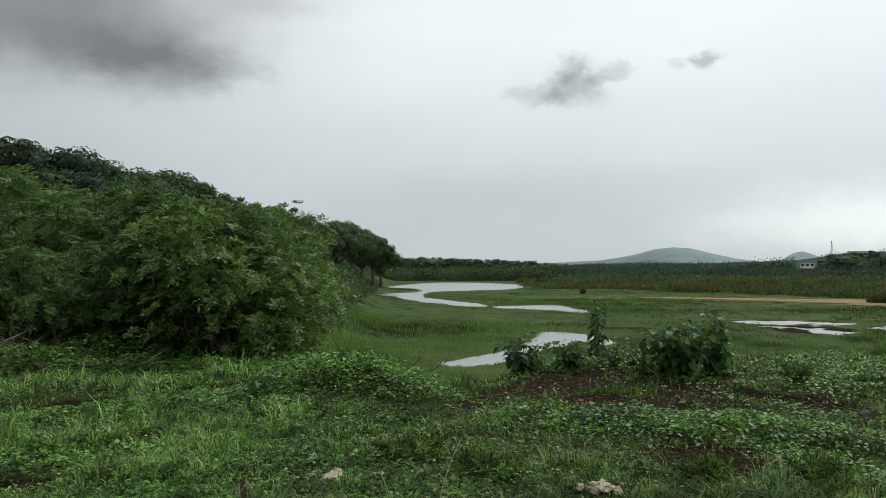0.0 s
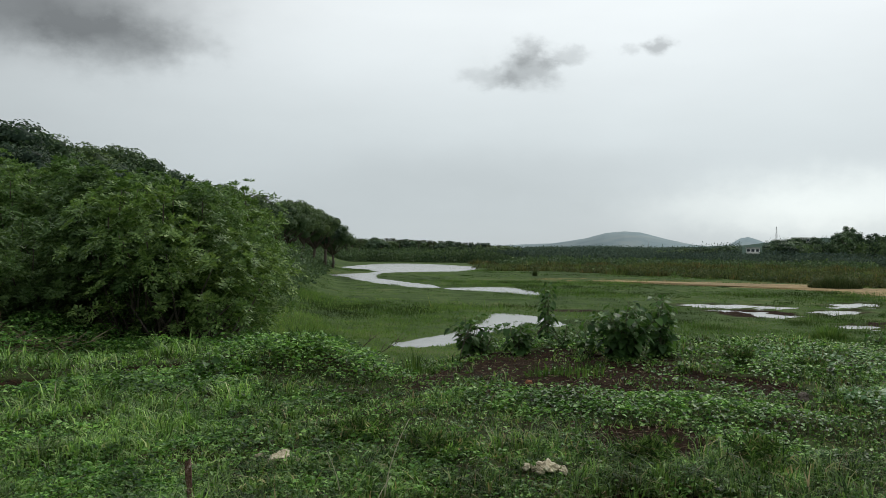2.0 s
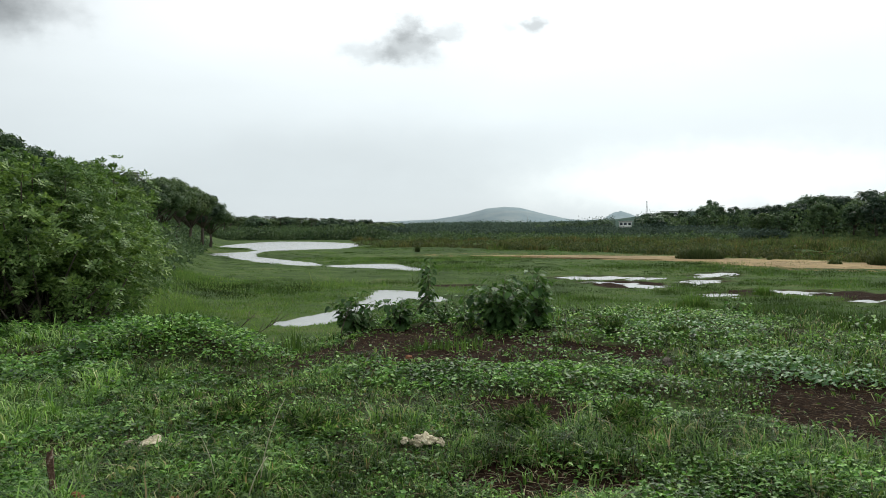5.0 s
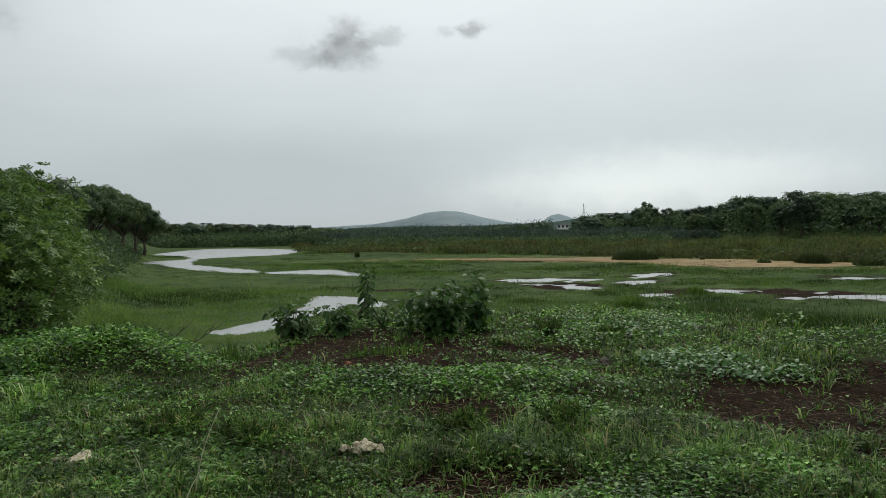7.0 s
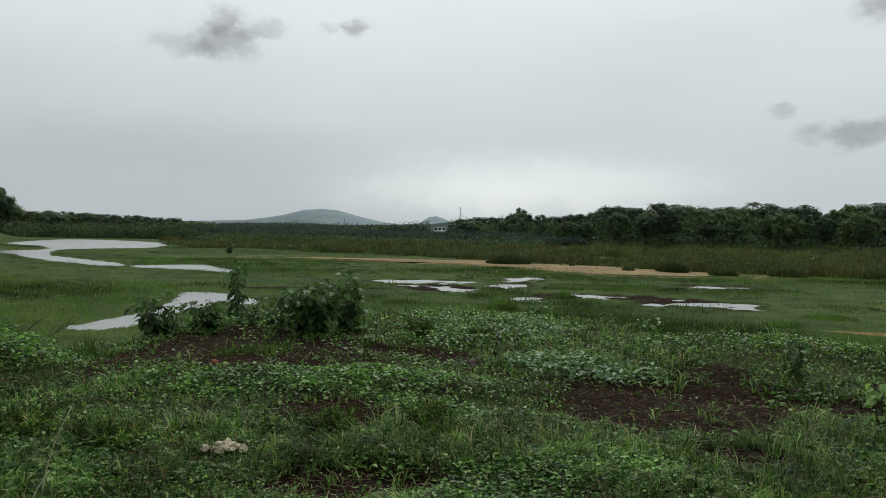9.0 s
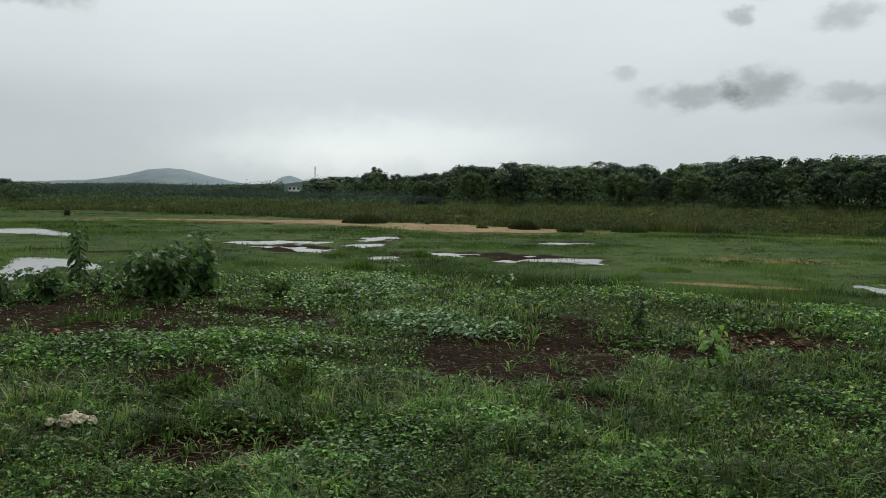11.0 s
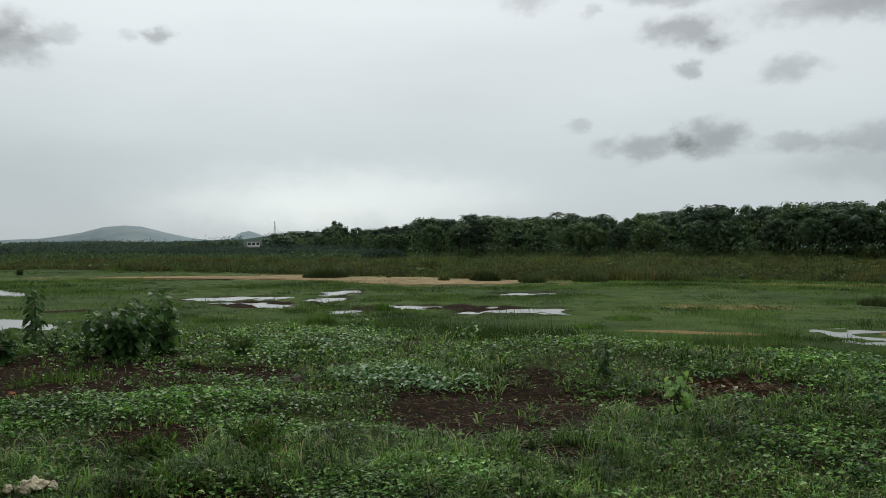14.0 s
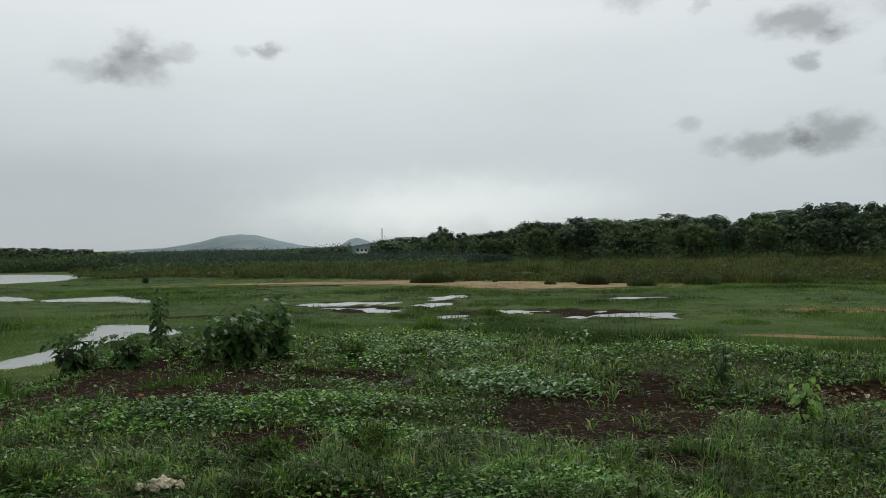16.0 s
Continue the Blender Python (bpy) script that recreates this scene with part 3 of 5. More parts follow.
def open_ground(x, y, sand=True):
    """True where neither water nor sand lies."""
    ok = np.ones(len(x), bool)
    for w in WATERS + ([s for s, _ in SANDS] if sand else []):
        lo, hi = w.min(0), w.max(0)
        k = (x > lo[0]) & (x < hi[0]) & (y > lo[1]) & (y < hi[1])
        if k.any():
            idx = np.where(k)[0]
            ok[idx[inside(w, x[idx], y[idx])]] = False
    return ok


def shore_gap(x, y, waters):
    """Metres to the nearest water's edge, as far as six metres."""
    best = np.full(len(x), 6.0)
    for w in waters:
        lo, hi = w.min(0) - 6, w.max(0) + 6
        idx = np.where((x > lo[0]) & (x < hi[0]) & (y > lo[1]) & (y < hi[1]))[0]
        for part_idx in np.array_split(idx, max(1, len(idx) // 4000)):
            if len(part_idx):
                d = np.min(np.hypot(x[part_idx, None] - w[None, ::2, 0], y[part_idx, None] - w[None, ::2, 1]), 1)
                best[part_idx] = np.minimum(best[part_idx], d)
    return best


def near_shore(x, y):
    """1 close to a pool's edge, falling to 0 about two metres off."""
    return 1 - sstep(0.2, 1.8, shore_gap(x, y, WATERS[3:-1]))


# wet mud left by the rain round the pools: centre, half length along the sight line, half width
MUD = [(22.3, 50.5, 3.6, 2.2), (31.0, 39.5, 2.0, 4.6), (27.0, 43.0, 1.6, 1.6), (11.5, 52.0, 1.2, 2.6), (8.2, 56.0, 0.8, 1.3)]


def mud_at(x, y):
    s = np.zeros_like(x, dtype=float)
    jag = fractal(x, y, 2.0, 155) - 0.5
    for cx, cy, al, ac in MUD:
        d = np.hypot(cx, cy)
        ux, uy = cx / d, cy / d
        u, v = (x - cx) * ux + (y - cy) * uy, -(x - cx) * uy + (y - cy) * ux
        s = np.maximum(s, 1 - sstep(0.55, 1.15, np.hypot(u / al, v / ac) + jag * 1.1))
    return s


def flats_at(x, y):
    s = np.zeros_like(x, dtype=float)
    for cx, cy, al, ac, k in SAND_FLATS:
        d = math.hypot(cx, cy)
        ux, uy = cx / d, cy / d
        u, v = (x - cx) * ux + (y - cy) * uy, -(x - cx) * uy + (y - cy) * ux
        s = np.maximum(s, k * (1 - sstep(0.3, 1.3, np.hypot(u / al, v / ac))))
    return s


def make_ground():
    ang = np.radians(np.concatenate([np.arange(-36, 78, 0.3), np.arange(78, 324, 3.0)]))
    rad = np.concatenate([[0.0], np.arange(0.6, 20, 0.2), np.geomspace(20, 28, 13), np.arange(28.4, 64, 0.4), np.geomspace(65, 320, 85), np.geomspace(330, 4800, 26)])
    A, Rr = np.meshgrid(ang, rad[1:])
    x, y = Rr * np.sin(A), Rr * np.cos(A)
    z = ground_z(x, y)
    xf, yf, zf = x.ravel(), y.ravel(), z.ravel()
    gap = shore_gap(xf, yf, WATERS)
    flat = (1 - sstep(0.8, 5.0, gap)) * (np.hypot(xf, yf) > 27)
    zf = zf + (np.minimum(zf, PLAIN_Z + 0.02) - zf) * flat
    wet = ~open_ground(xf, yf, False)
    zf = np.where(wet, PLAIN_Z - 0.05 - 0.25 * sstep(0.0, 0.8, gap), zf)
    # the rain pools: a ragged edge and lumps of mud that stand out of the water
    pool = shore_gap(xf, yf, WATERS[3:])
    signed = np.where(wet, -pool, pool)
    level = PLAIN_Z - 0.04 + np.clip(signed * 0.10 - 0.028, -0.06, 0.14) + (fractal(xf, yf, 1.5, 151, 4) - 0.5) * 0.28 + (fractal(xf, yf, 0.7, 153, 2) - 0.5) * 0.2
    across, deep = (xf - 35.6) * 0.40 - (yf - 15.6) * 0.916, (xf - 35.6) * 0.916 + (yf - 15.6) * 0.40
    island = np.exp(-(across / 1.9) ** 2 - (deep / 1.0) ** 2)
    level = level + island * (0.12 + 0.12 * fractal(xf, yf, 0.8, 152))
    zf = np.where(pool < 1.6, level + (zf - level) * sstep(0.7, 1.5, pool) * ~wet, zf)
    zf = np.where(wet, np.maximum(zf, PLAIN_Z - 0.16 + island * (0.22 + 0.22 * fractal(xf, yf, 0.8, 152))), zf)
    zf = np.where((pool >= 1.3) & ~wet & (np.hypot(xf, yf) > 27), np.maximum(zf, PLAIN_Z - 0.01), zf)
    verts = np.concatenate([[[0, 0, float(ground_z(0.0, 0.0))]], np.stack([xf, yf, zf], 1)])
    na, nr = len(ang), len(rad) - 1
    i, j = np.meshgrid(np.arange(nr - 1), np.arange(na), indexing="ij")
    j2 = (j + 1) % na
    q = 1 + np.stack([i * na + j, i * na + j2, (i + 1) * na + j2, (i + 1) * na + j], -1).reshape(-1, 4)
    jj = np.arange(na)
    fan = np.stack([np.zeros(na, int), 1 + (jj + 1) % na, 1 + jj], 1)
    me = make_mesh("ground", verts, [q, fan], M_GROUND, True)
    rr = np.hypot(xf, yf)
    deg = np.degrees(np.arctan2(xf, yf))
    # ground outside the view gets more green growth in place of turf
    off_view = np.maximum(1 - sstep(3.0, 3.7, rr), sstep(56, 61, np.abs(deg - 20)))
    grow = np.concatenate([[0.3], 0.27 + 0.4 * off_view - 0.95 * soil_at(xf, yf) + 0.38 * sstep(13, 24, np.hypot(xf, yf)) - 0.40 * near_shore(xf, yf) - 0.55 * mud_at(xf, yf) - 0.5 * island])
    flats = flats_at(xf, yf)
    flats = np.maximum(flats, 0.62 * island)
    sd = shore_gap(xf, yf, [SANDS[0][0]])
    flats = np.maximum(flats, 0.42 * (1 - sstep(0.0, 5.0, sd)))
    me.attributes.new("sandy", "FLOAT", "POINT").data.foreach_set("value", np.concatenate([[0.0], flats]).astype(np.float32))
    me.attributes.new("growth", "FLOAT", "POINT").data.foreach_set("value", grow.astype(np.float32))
    return tagged(new("ground", me), "dark loam river bank and grassy flood plain reaching the horizon", "ground", kind="structure")


def sand_shape(name, line, dome):
    """A low swell of sand whose edge runs under the turf."""
    c = line.mean(0)
    rings = [1.0, 0.94, 0.86, 0.74, 0.58, 0.4, 0.2]
    n = len(line)
    vs = []
    for k in rings:
        q = c + (line - c) * k
        base = ground_z(q[:, 0], q[:, 1])
        lift = -0.07 + (0.09 + dome) * sstep(1.0, 0.55, np.full(n, k)) + (fractal(q[:, 0], q[:, 1], 1.6, 31) - 0.5) * 0.10
        vs.append(np.column_stack([q, base + lift]))
    v = np.concatenate(vs + [np.array([[*c, gz(*c) + dome + 0.02]])])
    j = np.arange(n)
    q = np.concatenate([np.stack([k * n + j, k * n + (j + 1) % n, (k + 1) * n + (j + 1) % n, (k + 1) * n + j], 1) for k in range(len(rings) - 1)])
    k = (len(rings) - 1) * n
    return make_mesh(name, v, [q, np.stack([k + j, k + (j + 1) % n, np.full(n, k + n)], 1)], M_SAND, True)


def ngon_sheet(name, line, z, mat):
    bm = bmesh.new()
    bm.faces.new([bm.verts.new((px, py, z)) for px, py in line])
    bmesh.ops.triangulate(bm, faces=bm.faces[:])
    bmesh.ops.recalc_face_normals(bm, faces=bm.faces[:])
    for f in bm.faces:
        if f.normal.z < 0:
            f.normal_flip()
    return bm_mesh(name, bm, mat)


def spread_out(line, by):
    d = line - line.mean(0)
    return line + unit(d) * by


make_ground()
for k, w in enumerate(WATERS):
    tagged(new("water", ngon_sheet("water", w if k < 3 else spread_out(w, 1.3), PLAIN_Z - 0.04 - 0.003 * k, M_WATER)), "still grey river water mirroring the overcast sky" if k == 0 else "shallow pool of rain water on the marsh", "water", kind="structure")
for line, h in SANDS:
    tagged(new("sand_bar", sand_shape("sand_bar", line, h)), "bare tan river sand bar among grass", "sand", kind="structure")


# ---- distance ----
def hill(name, label, az0, az1, dist, depth, profile, mat, seed, rough):
    """A long rise with a rounded back; the profile gives its height along its length."""
    na, nd = 260, 26
    a = np.radians(np.linspace(az0, az1, na))
    t = np.linspace(0, 1, nd)
    A, Tt = np.meshgrid(a, t, indexing="ij")
    rr = dist + depth * Tt
    x, y = rr * np.sin(A), rr * np.cos(A)
    h = np.interp(np.degrees(A), *zip(*profile))
    z = -1.0 + (h + 1.0) * np.sin(np.pi * np.clip(Tt * 0.9 + 0.0, 0, 1)) ** 0.8 + (fractal(x, y, rough * 14, seed, 5) - 0.5) * rough * sstep(0.02, 0.2, Tt)
    v = np.stack([x, y, z], -1).reshape(-1, 3)
    i, j = np.meshgrid(np.arange(na - 1), np.arange(nd - 1), indexing="ij")
    q = np.stack([i * nd + j, (i + 1) * nd + j, (i + 1) * nd + j + 1, i * nd + j + 1], -1).reshape(-1, 4)
    return tagged(new(name, make_mesh(name, v, [q], mat, True)), label, "hill", kind="structure")


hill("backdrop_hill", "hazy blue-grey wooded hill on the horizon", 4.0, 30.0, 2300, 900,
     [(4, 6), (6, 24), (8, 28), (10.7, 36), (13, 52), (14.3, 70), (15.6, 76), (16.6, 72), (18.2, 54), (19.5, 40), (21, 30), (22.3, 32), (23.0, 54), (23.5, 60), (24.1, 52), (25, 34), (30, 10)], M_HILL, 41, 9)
# added rise that blocks the sky showing between the far wood's trunks
hill("backdrop_rise", "added dark rise that closes sky gaps behind the far wood", 30.0, 92.0, 400, 130,
     [(30, 5), (36, 8), (50, 8.5), (70, 9), (92, 8)], M_RIDGE, 43, 3)
hill("backdrop_ridge", "dark distant wooded ridge behind the marsh", 3.0, 46.0, 620, 160,
     [(3, 5), (6, 6), (12, 7), (18, 7.5), (21, 9), (23, 10), (24.4, 12.5), (26, 14), (28, 16), (32, 14), (46, 8)], M_RIDGE, 42, 4)


# ---- trees ----
def polar(az, r):
    return r * math.sin(radians(az)), r * math.cos(radians(az))


def ico_ball():
    bm = bmesh.new()
    bmesh.ops.create_icosphere(bm, subdivisions=1, radius=1.0)
    bm.verts.ensure_lookup_table()
    v = np.array([p.co[:] for p in bm.verts])
    f = np.array([[p.index for p in q.verts] for q in bm.faces])
    bm.free()
    return v, f


BALL_V, BALL_F = ico_ball()


def shade_cores(centres, radii, k):
    """Ragged dense hearts of a crown's clumps, which the leaves hide."""
    n = len(centres)
    rough = 0.7 + 0.5 * rng.random((n, len(BALL_V), 1))
    v = centres[:, None] + BALL_V[None] * rough * (radii * k)[:, None, None]
    f = (np.arange(n)[:, None, None] * len(BALL_V) + BALL_F[None]).reshape(-1, 3)
    return v.reshape(-1, 3), [f]


def shell_points(centres, radii, per, near=0.7, far=1.08, keep_in=0.72):
    """Points over the clumps' outer sides, none of them deep inside a neighbouring clump."""
    n = len(centres)
    d = rand_dirs(n * per)
    own = np.repeat(np.arange(n), per)
    p = centres[own] + d * radii[own][:, None] * rng.uniform(near, far, (n * per, 1))
    ok = np.ones(len(p), bool)
    for c in range(n):
        ok &= (own == c) | (np.linalg.norm(p - centres[c], axis=1) > radii[c] * keep_in)
    return p[ok], d[ok], own[ok]


def clump_leaves(centres, radii, per, length, width):
    """Leaves that shingle the clumps' outer sides, lying along them and drooping at the tips."""
    p, d, _ = shell_points(centres, radii, per)
    n = len(p)
    along = np.cross(d, rand_dirs(n)) + d * 0.4 + np.array([0, 0, -0.3])
    normal = d + rand_dirs(n) * 0.55 + np.array([0, 0, 0.25])
    k = 0.6 + 0.8 * rng.random(n)
    return leaf_geo(p, along, normal, length * k, width * k)


def broadleaf_tree(name, label, height, spread, lobes, per, leaf, trunk_part=0.35, top_heavy=0.0):
    """A trunk that forks into limbs, each ending in a domed leafy clump; the clumps stand in tiers round the crown."""
    root = new(name)
    tagged(root, label, "tree")
    i = np.arange(lobes) + 0.5
    zz = 1 - (1.72 - 0.35 * top_heavy) * i / lobes
    aa = i * 2.39996 + rng.uniform(-0.5, 0.5, lobes)
    ring = np.sqrt(np.maximum(0, 1 - zz * zz))
    d = np.stack([np.cos(aa) * ring, np.sin(aa) * ring, zz], 1)
    reach = rng.uniform(0.55, 0.98, lobes)
    half = height * (0.40 - 0.08 * top_heavy)
    mid = height - half * 1.02
    cen = d * reach[:, None] * np.array([spread, spread, half]) + np.array([0, 0, mid])
    rad = spread * rng.uniform(0.15, 0.36, lobes)
    over = cen[:, 2] + rad - height
    cen[:, 2] -= np.maximum(over, 0)
    fork = np.array([spread * 0.05, 0, height * trunk_part])
    sway = spread * 0.06
    geos = [tube([(0, 0, -0.4), (sway, -sway, height * trunk_part * 0.5), fork, (0, sway, height * 0.62)], [height * 0.03, height * 0.022, height * 0.018, height * 0.008], 8)]
    for c in cen[::2]:
        m = fork * 0.5 + c * 0.5 + rng.normal(size=3) * spread * 0.06
        geos.append(tube([fork, m, c], [height * 0.012, height * 0.008, height * 0.003], 5))
    part("trunk", make_mesh("trunk", *join(*geos), M_BARK, True), root)
    heart = np.array([[0, 0, mid], [0, 0, mid - half * 0.5]])
    crown = join(clump_leaves(cen, rad, per, leaf, leaf * 0.85), shade_cores(np.concatenate([cen, heart]), np.concatenate([rad, [spread * 0.6, spread * 0.5]]), 0.7))
    part("crown", make_mesh("crown", *crown, M_TREE), root)
    return root


def palm_tree(name, label, height, fronds=17, frond=3.6):
    """A coconut palm: a ringed leaning trunk and a head of drooping fronds with narrow leaflets."""
    root = new(name)
    tagged(root, label, "palm tree")
    t = np.linspace(0, 1, 9)
    spine = np.stack([0.6 * t ** 2, 0.2 * t, -0.4 + (height + 0.4) * t], 1)
    part("trunk", make_mesh("trunk", *tube(spine, 0.2 - 0.08 * t, 8), M_BARK, True), root)
    head = spine[-1]
    geos = []
    for i in range(fronds):
        a = i * 2.39996 + rng.random() * 0.4
        lift = 1.05 - 1.5 * (i / fronds) + 0.2 * rng.random()
        s = np.linspace(0, 1, 13)
        L = frond * (0.8 + 0.3 * rng.random())
        out, upw = L * s * np.cos(lift * (1 - 0.3 * s)), L * (s * math.sin(lift) - 0.75 * s ** 2)
        rib = head + np.stack([np.cos(a) * out, np.sin(a) * out, upw], 1)
        geos.append(tube(rib, 0.04 * (1 - s) + 0.008, 4))
        tan = unit(np.gradient(rib, axis=0))
        side = unit(np.cross(tan, np.array([0, 0, 1.0])))
        for sg in (-1, 1):
            p = np.repeat(rib[1:], 2, 0)
            al = np.repeat(tan[1:], 2, 0) * 0.6 + np.repeat(side[1:], 2, 0) * sg - np.array([0, 0, 0.45]) + rng.normal(size=(24, 3)) * 0.12
            ln = frond * 0.24 * np.repeat(np.sin(np.pi * (0.12 + 0.82 * s[1:])), 2)
            geos.append(leaf_geo(p, al, np.tile([0, 0, 1.0], (24, 1)), ln, ln * 0.13 + 0.03))
    part("frond_head", make_mesh("frond_head", *join(*geos), M_PALM), root)
    return root


def set_down(proto, first, x, y, height, base_height, turn, sink=0.3, fat=1.0):
    """Puts the prototype itself, or else a copy of it, on the ground at x, y with that height."""
    s = height / base_height
    m = pose(x, y, gz(x, y) - sink, 0, 0, turn)
    ob = proto if first else copy_thing(proto, m)
    ob.matrix_basis = m @ Matrix.Diagonal((s * fat, s * fat, s, 1))
    return ob


FAR_LABEL = "dark green broadleaf tree in the wood along the river"
far_trees = [broadleaf_tree("tree", FAR_LABEL, 14.0, sp, lb, 90, 0.48, tp) for sp, lb, tp in ((5.0, 34, 0.2), (4.2, 28, 0.22), (5.8, 40, 0.18), (3.6, 24, 0.2))]
far_palms = [palm_tree("palm_tree", "tall coconut palm rising out of the wood", 14.0), palm_tree("palm_tree", "tall coconut palm rising out of the wood", 14.0, 15, 3.2)]
used = set()


def plant(kinds, k, base_h, *args, **kw):
    proto = kinds[k % len(kinds)]
    ob = set_down(proto, id(proto) not in used, *args[:2], args[2], base_h, args[3], **kw)
    used.add(id(proto))
    return ob


TOPS = [(22, 0.8), (24, 0.95), (28, 1.25), (28.8, 1.35), (29.3, 1.85), (29.9, 1.35), (31.4, 1.4), (33, 1.55), (35, 2.0), (37.7, 2.27), (41, 2.25), (43.5, 2.15), (45.5, 2.4), (49.3, 2.17), (51.8, 2.3),
        (55.7, 2.9), (58.6, 2.6), (62, 2.87), (65, 2.97), (69, 2.91), (80, 3.1)]


def far_wood():
    a, b = np.array([139.0, 299.0]), np.array([233.0, 90.0])
    along = b - a
    n = np.array([-along[1], along[0]]) / np.hypot(*along)
    k = 0
    for row, (back, count) in enumerate([(6, 36), (20, 42), (38, 46)]):
        for i in range(count):
            u = (i + 0.5 * (row % 2) + rng.uniform(-0.3, 0.3)) / count * 1.62 - 0.2
            p = a + along * u
            q = p + np.sign(far_bank(*(p + n * 10))) * n * (back + rng.uniform(-5, 5))
            az, r = math.degrees(math.atan2(q[0], q[1])), math.hypot(*q)
            if az < 24.5 or (28.0 < az < 30.6 and row == 2):
                continue
            top = 1.6 + r * math.tan(radians(np.interp(az, *zip(*TOPS)))) * (rng.uniform(0.62, 0.92), rng.uniform(0.84, 1.04), rng.uniform(0.95, 1.1))[row]
            h = top - gz(*q) + 0.3
            plant(far_trees, int(rng.integers(0, 4)), 14.0, q[0], q[1], h, rng.uniform(0, 360), fat=float(rng.uniform(1.0, 1.5)))["group"] = "trees of the far wood"
            k += 1
    # scrubby trees round the far house
    for i in range(26):
        az = 17.5 + 10.5 * (i + rng.uniform(-0.3, 0.3)) / 26
        if 22.5 < az < 25.0 or 25.8 < az < 27.9:
            continue
        r = rng.uniform(330, 380)
        x, y = polar(az, r)
        h = 1.6 + r * math.tan(radians(np.interp(az, [17, 20, 22, 24.5, 26, 28], [0.42, 0.55, 0.75, 1.0, 1.08, 1.18]) * rng.uniform(0.75, 1.02))) - gz(x, y)
        plant(far_trees, int(rng.integers(0, 4)), 14.0, x, y, h, rng.uniform(0, 360), fat=1.5)["group"] = "trees round the far house"
    # single trees and palms that stand out on the skyline
    for az, back, el, kind in [(29.3, 30, 1.95, 3), (44.1, 28, 2.15, 2), (45.1, 34, 2.2, 0), (37.2, 26, 2.05, 2), (34.2, 26, 1.75, 0), (35.5, 45, 2.15, -1), (39.5, 45, 2.35, -1), (44.5, 45, 2.4, -1), (45.5, 40, 2.4, -1), (46.4, 45, 2.35, -1), (47.6, 42, 2.3, -1), (51.8, 45, 2.65, -1), (36.6, 45, 2.3, -1), (38.3, 50, 2.4, -1), (55.2, 45, 2.95, -1)]:
        r = 240.0
        while far_bank(*polar(az, r)) < back:
            r += 2
        x, y = polar(az, r)
        h = 1.6 + r * math.tan(radians(el + (rng.uniform(-0.25, 0.1) if kind < 0 else 0.0))) - gz(x, y) + 0.3
        ob = plant(far_palms, k, 15.0, x, y, h, rng.uniform(0, 360), fat=1.35) if kind < 0 else plant(far_trees, kind, 14.0, x, y, h, 40)
        ob["group"] = "palms of the far wood" if kind < 0 else "trees of the far wood"
        k += 1
    # the low wood across the water, mostly palms
    for i in range(72):
        az = -6 + 14.5 * (i + rng.uniform(-0.4, 0.4)) / 72
        r = rng.uniform(292, 345)
        x, y = polar(az, r)
        h = 1.6 + r * math.tan(radians(np.interp(az, [-5, 0, 4, 7, 9], [1.12, 1.1, 0.95, 0.74, 0.52]) * rng.uniform(0.82, 1.03))) - gz(x, y)
        if i % 2:
            plant(far_palms, i // 2, 15.0, x, y, h * 0.93, rng.uniform(0, 360))["group"] = "palms of the low wood"
        else:
            plant(far_trees, int(rng.integers(0, 4)), 14.0, x, y, h * 0.95, rng.uniform(0, 360), fat=1.5)["group"] = "trees of the low wood"


far_wood()

near_trees = [broadleaf_tree("tree", "tall dark broadleaf tree behind the bank bushes", 12.0, sp, lb, 420, 0.23, tp, 1) for sp, lb, tp in ((3.2, 26, 0.35), (4.2, 34, 0.3))]
near_palms = [palm_tree("palm_tree", "coconut palm showing above the bank bushes", 12.0, 18, 3.2)]
for i, (az, r, el, kind) in enumerate([(-28.2, 50, 8.6, 2), (-30, 56, 8.0, 0), (-26.2, 52, 8.1, 1), (-23.5, 60, 7.5, 0), (-21.4, 66, 6.8, 1), (-18.4, 72, 6.7, 1), (-17.0, 76, 6.0, 0), (-15.3, 82, 5.3, 1), (-12.2, 90, 4.5, 1),
                                       (-9.4, 100, 4.0, 2), (-10.3, 96, 3.9, 0), (-8.2, 108, 3.5, 1), (-7.2, 118, 3.6, 1), (-6.3, 126, 3.3, 0), (-5.6, 134, 3.0, 1), (-4.9, 142, 2.6, 0), (-4.4, 150, 2.0, 1), (-20, 58, 5.6, 1), (-25, 46, 6.8, 0)]):
    x, y = polar(az, r)
    h = 1.6 + r * math.tan(radians(el * 1.0 + (0.1 if -24 < az < -11 else 0.0))) - gz(x, y)
    if kind == 2:
        plant(near_palms, 0, 13.0, x, y, h, 70 * i)["group"] = "palms of the near bank"
    else:
        plant(near_trees, kind, 12.0, x, y, h, 47 * i, fat=1.25)["group"] = "trees of the near bank"


